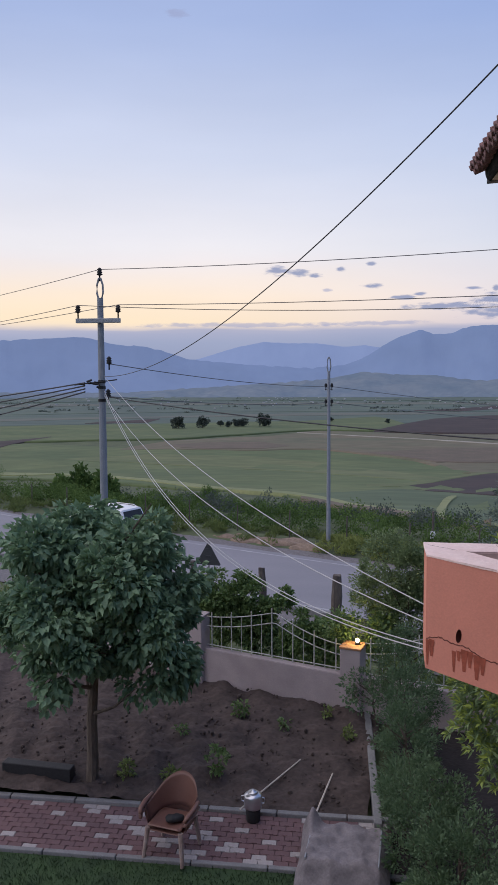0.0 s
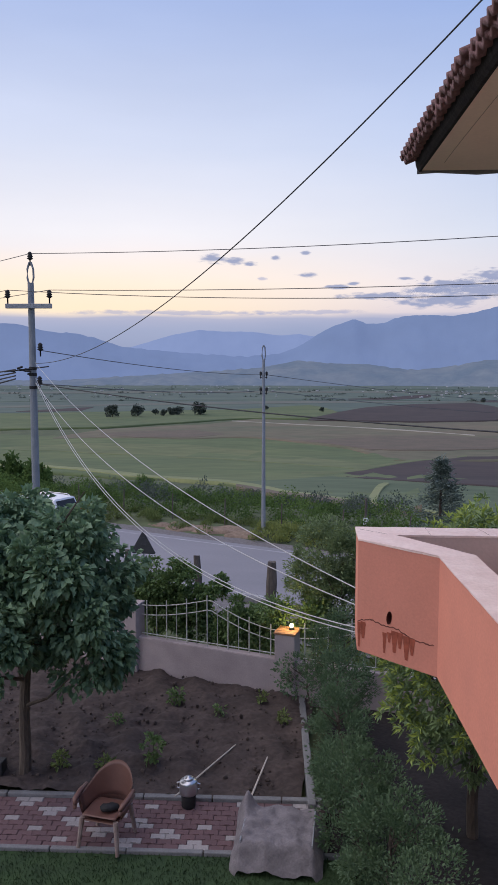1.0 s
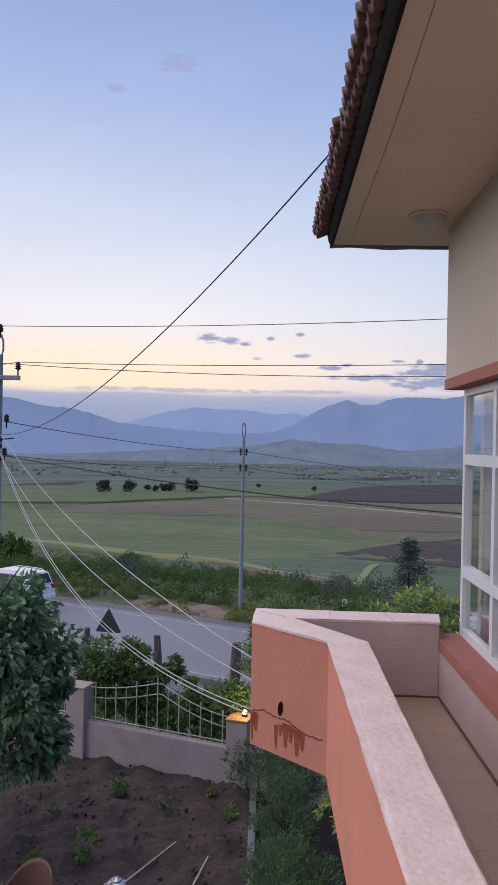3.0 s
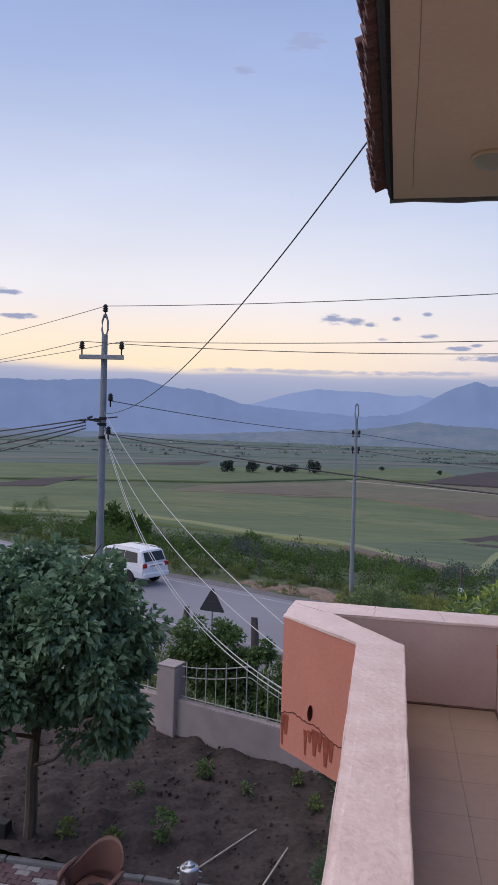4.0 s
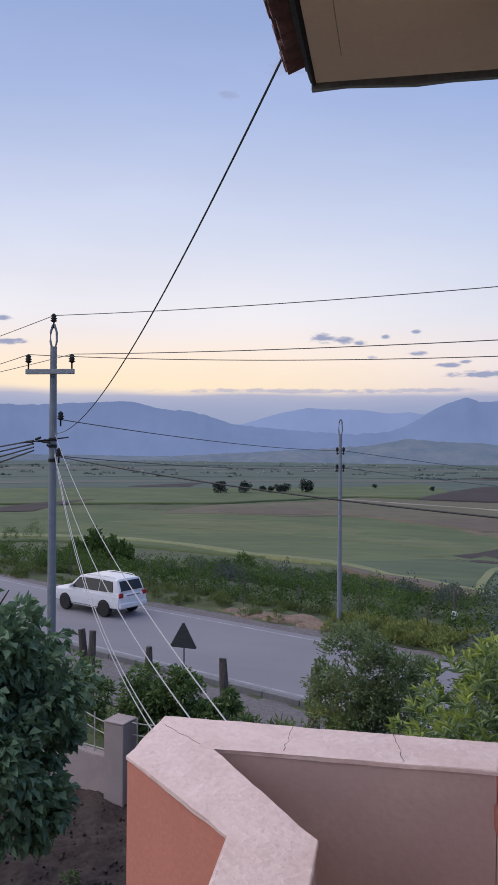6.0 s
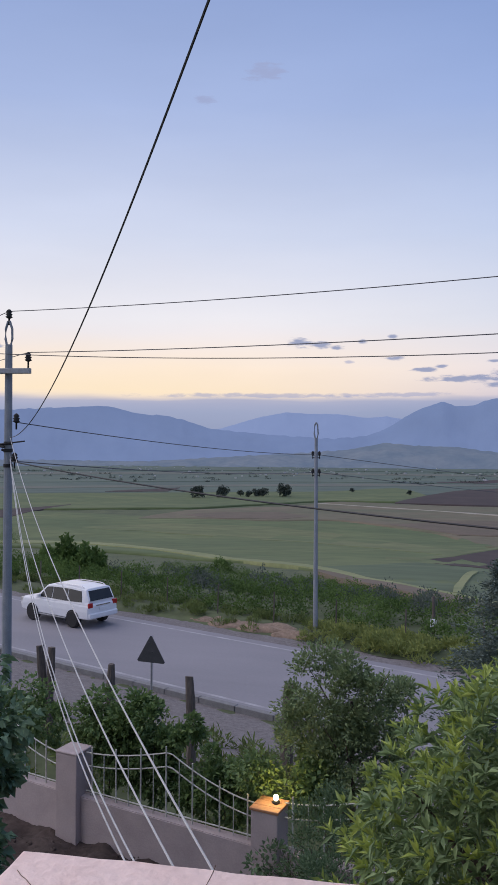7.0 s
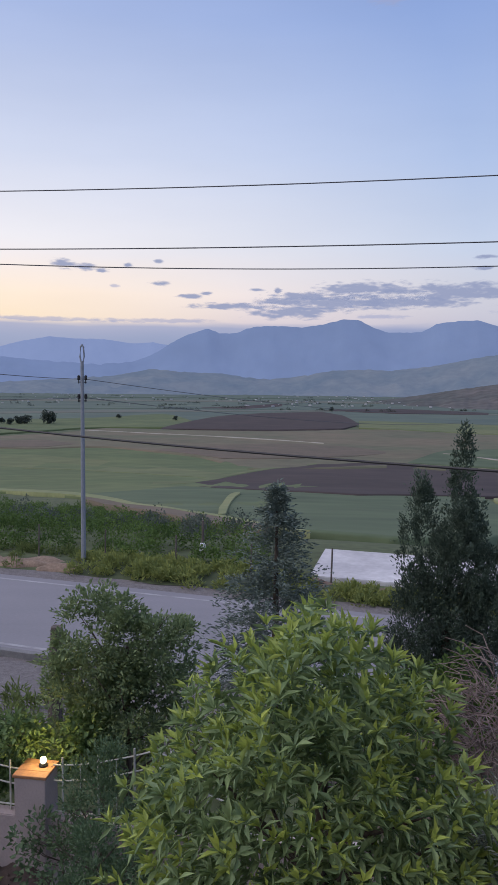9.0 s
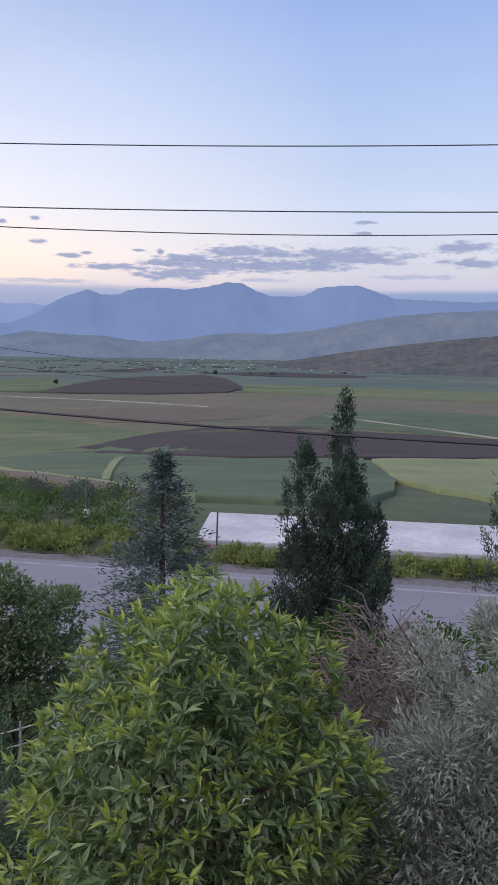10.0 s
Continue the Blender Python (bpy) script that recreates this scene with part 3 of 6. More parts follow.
def cloud_mat(name, colour, dense):
    """Thin ragged evening cloud, dissolving towards its rim."""
    m = bpy.data.materials.new(name)
    m.use_nodes = True
    nt = m.node_tree
    nt.nodes.clear()
    N, L = nt.nodes.new, nt.links.new
    out, em, tr, ms = N("ShaderNodeOutputMaterial"), N("ShaderNodeEmission"), N("ShaderNodeBsdfTransparent"), N("ShaderNodeMixShader")
    tc, info, mp, no = N("ShaderNodeTexCoord"), N("ShaderNodeObjectInfo"), N("ShaderNodeMapping"), N("ShaderNodeTexNoise")
    em.inputs[0].default_value = (*colour, 1)
    rim = N("ShaderNodeVectorMath")
    rim.operation = "MULTIPLY_ADD"
    rim.inputs[1].default_value, rim.inputs[2].default_value = (2, 0, 2), (-1, 0, -1)
    L(tc.outputs["Generated"], rim.inputs[0])
    ln = N("ShaderNodeVectorMath")
    ln.operation = "LENGTH"
    L(rim.outputs[0], ln.inputs[0])
    mp.inputs["Scale"].default_value = (0.34, 1, 1.3)
    L(tc.outputs["Object"], mp.inputs[0])
    shift = N("ShaderNodeVectorMath")
    shift.operation = "SCALE"
    shift.inputs[0].default_value = (900, 300, 700)
    L(info.outputs["Random"], shift.inputs["Scale"])
    L(shift.outputs[0], mp.inputs["Location"])
    no.inputs["Scale"].default_value, no.inputs["Detail"].default_value, no.inputs["Roughness"].default_value = 0.036, 5, 0.55
    L(mp.outputs[0], no.inputs["Vector"])
    gap = N("ShaderNodeMath")
    gap.operation = "MULTIPLY_ADD"
    gap.inputs[1].default_value = -0.56
    L(ln.outputs["Value"], gap.inputs[0])
    L(no.outputs[0], gap.inputs[2])
    r = N("ShaderNodeMapRange")
    r.interpolation_type = "SMOOTHSTEP"
    r.inputs[1].default_value, r.inputs[2].default_value, r.inputs[4].default_value = 0.02, 0.34, dense
    L(gap.outputs[0], r.inputs[0])
    L(r.outputs[0], ms.inputs[0])
    L(tr.outputs[0], ms.inputs[1])
    L(em.outputs[0], ms.inputs[2])
    L(ms.outputs[0], out.inputs[0])
    return m


CLOUDM = cloud_mat("evening_cloud", lin(146, 156, 190)[:3], 0.9)
CLOUDL = cloud_mat("thin_evening_cloud", lin(158, 166, 202)[:3], 0.6)


def cloud(az, el, w, h, material):
    """A distant layer of cloud at a bearing and height, in degrees."""
    d = 4600
    me = mesh_from("cloud", [(x * d * radians(w) / 2, 0, z * d * radians(h) / 2) for x, z in ((-1, -1), (1, -1), (1, 1), (-1, 1))], [(0, 1, 2, 3)], material)
    ob = tagged(new("cloud", me), "small grey cloud bank above the mountains at dusk", "cloud", kind="structure")
    ob.matrix_world = Matrix.Rotation(-radians(az), 4, "Z") @ Matrix.Rotation(radians(el), 4, "X") @ Matrix.Translation((0, d, 0))


for row in ((-10.4, 7.65, 2.6, 0.9), (-8.8, 7.5, 2.4, 0.65), (-7.7, 7.3, 1.6, 0.45), (-5.75, 7.75, 1.2, 0.5), (-3.6, 8.05, 1.1, 0.4), (-3.5, 6.5, 2.2, 0.45), (-1.2, 5.65, 3.2, 0.5), (-0.2, 5.9, 1.3, 0.4), (3.5, 6.15, 1.6, 0.35), (5.0, 6.1, 0.8, 0.6),
            (1.6, 5.0, 8.0, 0.7), (4.8, 5.35, 5.5, 0.7), (6.8, 5.75, 7.0, 0.9), (11.0, 6.25, 9.0, 1.5), (9.5, 5.3, 12.0, 1.6), (17.7, 6.0, 16.0, 2.0), (14.5, 5.3, 12.0, 1.2), (26.2, 6.6, 6.0, 1.2), (27.0, 5.5, 8.0, 1.0), (19.6, 8.3, 2.5, 0.4), (19.4, 7.6, 2.4, 0.4),
            (6.0, 4.6, 9.0, 1.3), (-33, 7.0, 4.0, 0.6), (-34, 8.6, 4.0, 0.7)):
    cloud(*row, CLOUDM)
for row in ((-6.8, 6.3, 1.0, 0.35), (-13.0, 25.8, 3.6, 1.6), (-17.3, 23.95, 2.0, 0.8), (12.4, 24.7, 5.0, 1.7), (12.4, 4.3, 5.0, 0.5), (-13.0, 3.85, 22.0, 0.5), (-3.5, 3.9, 12.0, 0.5), (23, 4.6, 9.0, 0.5)):
    cloud(*row, CLOUDL)

# ---------------------------------------------------------------- the balcony
FLOOR_Z, UNDER = -0.51, -0.81
# plan of the parapet, outer line then inner line back again
OUT = [(-1.9, -3.75), (0.38, -3.5), (0.0, 0.0), (-0.515, 0.435), (-0.53, 0.84), (0.745, 0.93)]
INN = [(0.726, 0.673), (-0.27, 0.584), (0.229, 0.045), (0.60, -3.72), (-1.9, -3.97)]


def round_top(bm, pts, z0, z1, r=0.008):
    """A wall on a plan outline with softened, slightly uneven top edges."""
    prism(bm, pts, z0, z1)
    top = [e for e in bm.edges if all(abs(v.co.z - z1) < 1e-6 for v in e.verts)]
    bmesh.ops.bevel(bm, geom=top, offset=r, segments=3, affect="EDGES", profile=0.6)
    return bm


balcony = tagged(empty("balcony_parapet"), "salmon plastered balcony parapet with a pale worn top", "balcony", kind="structure")
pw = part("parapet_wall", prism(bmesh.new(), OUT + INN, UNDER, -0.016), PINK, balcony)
# the facets towards the balcony carry the paler inside plaster, and the outward front the salmon darkened for its shade
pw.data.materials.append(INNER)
pw.data.materials.append(PINK_SHADED)
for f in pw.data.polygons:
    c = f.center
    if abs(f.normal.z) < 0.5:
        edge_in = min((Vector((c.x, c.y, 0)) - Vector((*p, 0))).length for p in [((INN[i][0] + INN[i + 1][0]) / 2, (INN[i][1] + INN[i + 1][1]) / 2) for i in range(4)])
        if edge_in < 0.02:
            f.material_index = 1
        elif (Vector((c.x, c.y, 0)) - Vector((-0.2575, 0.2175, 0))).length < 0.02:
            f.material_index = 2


def grow(pts, d):
    """The outline pushed outwards by d."""
    r = []
    n = len(pts)
    for i in range(n):
        p, a, b = Vector(pts[i]), Vector(pts[i - 1]), Vector(pts[(i + 1) % n])
        n1 = Vector(((p - a).y, -(p - a).x)).normalized()
        n2 = Vector(((b - p).y, -(b - p).x)).normalized()
        k = (n1 + n2).normalized()
        r.append(tuple(p - k * -d / max(0.35, k.dot(n1))))
    return r


def signed_area(pts):
    return sum(pts[i - 1][0] * pts[i][1] - pts[i][0] * pts[i - 1][1] for i in range(len(pts))) / 2


outline = OUT + INN
if signed_area(outline) < 0:
    outline = outline[::-1]
cap = round_top(bmesh.new(), grow(outline, 0.005), -0.016, 0.0)
bmesh.ops.subdivide_edges(cap, edges=[e for e in cap.edges if e.calc_length() > 0.3], cuts=24, use_grid_fill=False)
for v in cap.verts:
    v.co += Vector((noise.noise(v.co * 9), noise.noise(v.co * 9 + Vector((3, 0, 0))), noise.noise(v.co * 7) * 0.5)) * 0.006
part("parapet_top", cap, CAP, balcony, "pale pink worn cement top")
# drain hole through the front face, its throat coloured dark for the shade inside
nrm = Vector((-0.435, -0.515, 0)).normalized()
alongv = Vector((-0.515, 0.435, 0)).normalized()
cut = bmesh.new()
bmesh.ops.create_cone(cut, cap_ends=True, segments=16, radius1=1, radius2=1, depth=0.3)
hole_c = Vector((-0.30, 0.2535, -0.508))
rot = Matrix((alongv, Vector((0, 0, 1)), nrm)).transposed().to_4x4()
hm = Matrix.Translation(hole_c + nrm * 0.02) @ rot @ Matrix.Rotation(radians(8), 4, "Z") @ Matrix.Diagonal((0.021, 0.048, 1, 1))
pipe = bmesh.new()
bmesh.ops.create_cone(pipe, cap_ends=False, segments=16, radius1=1, radius2=1, depth=0.16)
bmesh.ops.create_circle(pipe, cap_ends=True, segments=16, radius=1.0, matrix=Matrix.Translation((0, 0, -0.08)))
bmesh.ops.transform(cut, matrix=hm, verts=cut.verts)
bmesh.ops.recalc_face_normals(cut, faces=cut.faces)
bmesh.ops.transform(pipe, matrix=Matrix.Translation(hole_c - nrm * 0.075) @ rot @ Matrix.Rotation(radians(8), 4, "Z") @ Matrix.Diagonal((0.0205, 0.0475, 1, 1)), verts=pipe.verts)
cme = bpy.data.meshes.new("drain_cut")
cut.to_mesh(cme)
cut.free()
cutter = bpy.data.objects.new("drain_cut", cme)
mod = pw.modifiers.new("drain", "BOOLEAN")
mod.object, mod.operation, mod.solver = cutter, "DIFFERENCE", "EXACT"
scene.collection.objects.link(cutter)
bpy.context.view_layer.update()
cutmesh = bpy.data.meshes.new_from_object(pw.evaluated_get(bpy.context.evaluated_depsgraph_get()))
pw.modifiers.clear()
pw.data = cutmesh
bpy.data.objects.remove(cutter)
part("drain_hole", pipe, CRACKM, balcony, "dark drain hole with chipped rim")


def on_front(u, z, lift):
    """A place on the front face: u metres from the fold towards the corner."""
    return Vector((0, 0, z)) + alongv * u + nrm * lift


def ribbon(pts, w, lift, thick=0.003):
    bm = bmesh.new()
    prev = None
    for i, (u, z) in enumerate(pts):
        ww = w * (0.6 + 0.8 * abs(noise.noise((i * 1.7, u * 9, z))))
        q = [bm.verts.new(on_front(u, z + ww / 2, lift)), bm.verts.new(on_front(u, z - ww / 2, lift))]
        if prev:
            bm.faces.new((prev[0], q[0], q[1], prev[1]))
        prev = q
    r = bmesh.ops.extrude_face_region(bm, geom=bm.faces[:])
    bmesh.ops.translate(bm, vec=-nrm * thick, verts=[v for v in r["geom"] if isinstance(v, bmesh.types.BMVert)])
    return bm


KNOTS = ((0.02, -0.607), (0.177, -0.611), (0.26, -0.59), (0.341, -0.566), (0.44, -0.575), (0.536, -0.557), (0.62, -0.575), (0.672, -0.60))
pts = [(u, float(np.interp(u, [k[0] for k in KNOTS], [k[1] for k in KNOTS])) + 0.012 * noise.noise((u * 40, 2, 0))) for u in np.linspace(0.03, 0.67, 60)]
part("crack", ribbon(pts, 0.009, 0.002), CRACKM, balcony, "dark crack across the plaster")
bm = bmesh.new()
for u, top, low, w in ((0.20, -0.605, -0.72, 0.05), (0.245, -0.60, -0.765, 0.06), (0.30, -0.59, -0.70, 0.05), (0.345, -0.59, -0.74, 0.06), (0.39, -0.61, -0.68, 0.04), (0.43, -0.62, -0.765, 0.035), (0.62, -0.59, -0.71, 0.05), (0.655, -0.60, -0.78, 0.035)):
    k = 7
    vs = []
    for i in range(k + 1):
        z = top + (low - top) * i / k
        ww = w * (1 - 0.62 * (i / k)) * (1 + 0.25 * noise.noise((u * 30, i * 0.9, 0)))
        vs.append((bm.verts.new(on_front(u - ww / 2, z, 0.0025)), bm.verts.new(on_front(u + ww / 2, z, 0.0025))))
    for a, b in zip(vs, vs[1:]):
        bm.faces.new((a[0], a[1], b[1], b[0]))
part("rust_stain", bm, RUST, balcony, "rust-red seepage stains below the crack")

# grime along the foot of the parapet and hairline cracks in its top
GRIME = mat("damp_grime", (0.16, 0.10, 0.075), (0.10, 0.065, 0.05), 0.9, 9)
bm = bmesh.new()
for (ax, ay), (bx, by) in zip(INN[:3], INN[1:4]):
    tube(bm, [(ax + (bx - ax) * i / 12, ay + (by - ay) * i / 12, FLOOR_Z + 0.006 + 0.004 * noise.noise((i * 1.3, ax, 0))) for i in range(13)], 0.008, 6)
tube(bm, [(0.728 + 0.105 * (0.672 - y) + 0.002, y, FLOOR_Z + 0.006) for y in np.linspace(0.66, -3.6, 20)], 0.012, 6)
part("grime_line", bm, GRIME, balcony, "dark line of damp along the floor")
bm = bmesh.new()
for x0, y0, x1, y1 in ((-0.02, 0.90, 0.0, 0.63), (0.36, 0.92, 0.42, 0.66), (-0.50, 0.75, -0.30, 0.60)):
    tube(bm, [(x0 + (x1 - x0) * i / 9 + 0.012 * noise.noise((i * 0.9, x0, 1)), y0 + (y1 - y0) * i / 9 + 0.012 * noise.noise((i * 0.9, y0, 7)), -0.0002) for i in range(10)], 0.0011, 4)
part("hairline_crack", bm, GRIME, balcony, "thin cracks across the cement top")

# balcony slab and floor tiles
tagged(part("balcony_floor", prism(bmesh.new(), [(0.48, -3.62), (0.11, 0.02), (-0.40, 0.48), (-0.38, 0.72), (0.74, 0.80), (1.3, -4.0), (1.8, -8.6), (-2.6, -8.6), (-2.6, -3.85), (-1.85, -3.86)], UNDER + 0.004, FLOOR_Z - 0.012), GROUT),
       "concrete balcony slab with tiled floor", "floor", kind="structure")
slab = bpy.data.objects["balcony_floor"]
tile_me = mesh_from("floor_tile", [(0, 0, 0), (0.3325, 0, 0), (0.3325, 0.3325, 0), (0, 0.3325, 0), (0.0005, 0.0005, 0.012), (0.332, 0.0005, 0.012), (0.332, 0.332, 0.012), (0.0005, 0.332, 0.012)],
                    [(0, 1, 5, 4), (1, 2, 6, 5), (2, 3, 7, 6), (3, 0, 4, 7), (4, 5, 6, 7)], FLOORT)
HD = math.atan2(0.1, 1)          # the house stands turned by this much


def floor_tiles():
    turn_m = Matrix.Translation((0.735, 0.675, FLOOR_Z - 0.012)) @ Matrix.Rotation(HD, 4, "Z")
    for j in range(16):
        for i in range(5):
            m = turn_m @ Matrix.Translation((-(i + 1) * 0.333 + 0.05, -(j + 1) * 0.333, 0))
            c = m @ Vector((0.165, 0.165, 0))
            left = 0.12 - c.y * 0.105 if c.y < 0 else 0.12 - c.y * 0.95
            if c.x < left:
                continue
            ob = new("floor_tile", tile_me)
            ob.matrix_world = m
            ob.parent = slab


floor_tiles()

# ---------------------------------------------------------------- the house
def hx(y, x_at_corner):
    """x of a line along the house front, given its x at the far corner (y = 1)."""
    return x_at_corner + (1.0 - y) * 0.105


def along_house(bm, x0, x1, y0, y1, z0, z1):
    return prism(bm, [(hx(y0, x0), y0), (hx(y0, x1), y0), (hx(y1, x1), y1), (hx(y1, x0), y1)], z0, z1)


YB = -8.6
tagged(part("wall_upper", along_house(bmesh.new(), 0.775, 1.05, YB, 1.0, 1.66, 2.74), WALLC), "cream painted upper house wall", "wall", kind="structure")
tagged(part("trim_band", along_house(bmesh.new(), 0.768, 1.05, YB, 1.007, 1.585, 1.657), BAND), "red-brown painted band above the windows", "trim", kind="structure")
tagged(part("wall_low", along_house(bmesh.new(), 0.695, 1.0, YB, 0.70, -6.0, -0.19), INNER), "mauve plastered low wall under the windows", "wall", kind="structure")
tagged(part("wall_corner", along_house(bmesh.new(), 0.775, 1.05, 0.905, 1.0, -6.0, -0.815), WALLC), "cream wall below the balcony", "wall", kind="structure")
tagged(part("window_ledge", along_house(bmesh.new(), 0.685, 1.0, YB, 0.86, -0.187, -0.115), BAND), "red-brown painted ledge below the windows", "sill", kind="structure")
tagged(part("wall_far", prism(bmesh.new(), [(1.05, 0.85), (9.0, 1.6), (9.0, 1.75), (1.03, 1.0)], -6.0, 2.74), WALLC), "cream painted gable wall of the house", "wall", kind="structure")
tagged(part("wall_back", prism(bmesh.new(), [(1.8, YB), (9.0, YB), (9.0, YB - 0.2), (-2.6, YB - 0.2), (-2.6, YB)], -6.0, 2.74), WALLC), "cream painted back wall closing the balcony", "wall", kind="structure")
tagged(part("wall_side", prism(bmesh.new(), [(9.0, YB), (9.2, YB), (9.2, 1.7), (9.0, 1.7)], -6.0, 2.74), WALLC), "cream painted side wall of the house", "wall", kind="structure")
tagged(part("wall_room", along_house(bmesh.new(), 2.6, 2.7, YB, 0.95, -0.8, 2.7), ROOMW), "plain wall of the room behind the windows", "wall", kind="structure")
tagged(part("floor_room", along_house(bmesh.new(), 1.02, 2.6, YB, 0.84, -0.6, -0.5), ROOMW), "plain floor of the room behind the windows", "floor", kind="structure")
tagged(part("ceiling_room", along_house(bmesh.new(), 1.06, 2.6, YB, 0.84, 2.3, 2.4), ROOMW), "plain ceiling of the room behind the windows", "ceiling", kind="structure")

# windows: white frames with three rows of panes
def window_run():
    for k in range(4):
        y1 = 0.84 - k * 1.5
        w = tagged(empty("window_%d" % (k + 1)), "white plastic window with three rows of panes", "window", group="windows along the balcony", kind="structure")
        x = 0.865
        z0, z1 = -0.115, 1.58

        def bar(n, a, b, c, d, e=0.0, t=0.06):
            bm = along_house(bmesh.new(), x - e, x + t, a, b, c, d)
            part(n, bm, WHITE, w)
        bar("frame_jamb", y1 - 0.055, y1, z0, z1)
        bar("frame_jamb", y1 - 1.5, y1 - 1.445, z0, z1)
        bar("frame_rail", y1 - 1.444, y1 - 0.056, z1 - 0.05, z1)
        bar("frame_rail", y1 - 1.444, y1 - 0.056, z0, z0 + 0.055)
        bar("transom", y1 - 1.444, y1 - 0.056, 0.30, 0.37, 0.012)
        bar("transom", y1 - 1.444, y1 - 0.056, 1.06, 1.13, 0.012)
        bar("mullion", y1 - 0.78, y1 - 0.72, z0 + 0.056, 0.299, 0.006)
        bar("mullion", y1 - 0.78, y1 - 0.72, 0.371, 1.059, 0.006)
        bar("mullion", y1 - 0.78, y1 - 0.72, 1.131, z1 - 0.051, 0.006)
        for c, d in ((z0 + 0.05, 0.305), (0.365, 1.065), (1.125, z1 - 0.045)):
            for a, b in ((y1 - 1.45, y1 - 0.775), (y1 - 0.725, y1 - 0.05)):
                p = part("pane", along_house(bmesh.new(), x + 0.025, x + 0.031, a, b, c, d), GLASS, w)
                p.visible_shadow = False


window_run()


def curtain(y0, y1, name):
    bm = bmesh.new()
    n = int((y1 - y0) / 0.02)
    prev = None
    for i in range(n + 1):
        y = y0 + (y1 - y0) * i / n
        x = hx(y, 1.02) + 0.03 * math.sin(y * 55) + 0.012 * math.sin(y * 131)
        q = (bm.verts.new((x, y, -0.4)), bm.verts.new((x, y, 1.56)))
        if prev:
            bm.faces.new((prev[0], q[0], q[1], prev[1]))
        prev = q
    r = bmesh.ops.extrude_face_region(bm, geom=bm.faces[:])
    bmesh.ops.translate(bm, vec=(0.004, 0, 0), verts=[v for v in r["geom"] if isinstance(v, bmesh.types.BMVert)])
    tagged(part(name, bm, CURTAIN, smooth=True), "white net curtain hanging in folds behind the window", "curtain")


curtain(-0.72, -0.1, "curtain")
curtain(0.25, 0.78, "curtain")
curtain(-3.2, -1.3, "curtain")

# roof: soffit, fascia, edge board and clay tiles
EZ = 2.80
tagged(part("ceiling_soffit", prism(bmesh.new(), [(-0.055, 1.425), (9.3, 2.25), (9.3, YB - 0.6), (0.96, YB - 0.6)], 2.742, 2.79), SOFFIT), "beige painted boarded soffit under the eaves", "ceiling", kind="structure")
roof = tagged(empty("roof"), "hipped roof of weathered clay tiles with a dark edge board", "roof", kind="structure")
bm = bmesh.new()
prev = None
for i in range(25):
    u = i / 24
    x, y = -0.057 + 1.012 * u, 1.462 + (YB - 2.062) * u
    q = [bm.verts.new((x + dx * (1 - 0.25 * (i == 0)), y - (0.03 if i == 0 and k in (0, 5) else 0), z)) for k, (dx, z) in enumerate(((0, 2.738), (-0.02, 2.742), (-0.042, 2.762), (-0.056, 2.79), (-0.062, 2.825), (0, 2.85)))]
    if prev:
        for k in range(6):
            bm.faces.new((prev[k], q[k], q[(k + 1) % 6], prev[(k + 1) % 6]))
    else:
        bm.faces.new(q)
    prev = q
part("edge_board", bm, FASCIA, roof, "dark stained edge board")
bm = bmesh.new()
prev = None
for i in range(61):
    u = i / 60
    x, y = -0.085 + 9.4 * u, 1.47 + 0.84 * u
    z = 2.742 + 0.016 * noise.noise((u * 30, 0, 0)) - 0.012
    q = [bm.verts.new((x, y, z)), bm.verts.new((x, y, 2.84)), bm.verts.new((x, y + 0.025, 2.84)), bm.verts.new((x, y + 0.025, z))]
    if prev:
        for k in range(4):
            bm.faces.new((prev[k], q[k], q[(k + 1) % 4], prev[(k + 1) % 4]))
    prev = q
part("edge_flashing", bm, GREYMET, roof, "thin uneven metal drip edge")
PITCH = 0.42
bm = bmesh.new()
vs = [bm.verts.new(p) for p in ((-0.12, 1.5, 2.835), (9.4, 2.34, 2.835), (1.05, YB - 0.7, 2.835), (4.9, -1.6, 4.75), (4.9, YB - 0.7, 4.75), (9.4, YB - 0.7, 2.835))]
bm.faces.new((vs[0], vs[3], vs[4], vs[2]))
bm.faces.new((vs[0], vs[1], vs[3]))
bm.faces.new((vs[1], vs[5], vs[4], vs[3]))
bm.faces.new((vs[0], vs[2], vs[5], vs[1]))
part("roof_deck", bm, FASCIA, roof)


def clay_tile():
    """A wavy pantile, 0.24 m wide and 0.4 m long, lying along +x."""
    verts, faces = [], []
    k = 16
    for e, x in enumerate((0.0, 0.40)):
        for lay in (0.0, -0.036):
            for i in range(k + 1):
                y = -0.12 + 0.24 * i / k
                z = 0.017 * math.sin(2 * math.tau * i / k) * (1.0 - 0.1 * e) + lay + 0.004 * (1 - e)
                verts.append((x, y, z))
    w = k + 1
    for i in range(k):
        faces += [(i, i + 1, 2 * w + i + 1, 2 * w + i), (w + i + 1, w + i, 3 * w + i, 3 * w + i + 1), (i + 1, i, w + i, w + i + 1)]
    faces += [(0, 2 * w, 3 * w, w), (k, w + k, 3 * w + k, 2 * w + k)]
    return mesh_from("clay_tile", verts, faces, TILE, True)


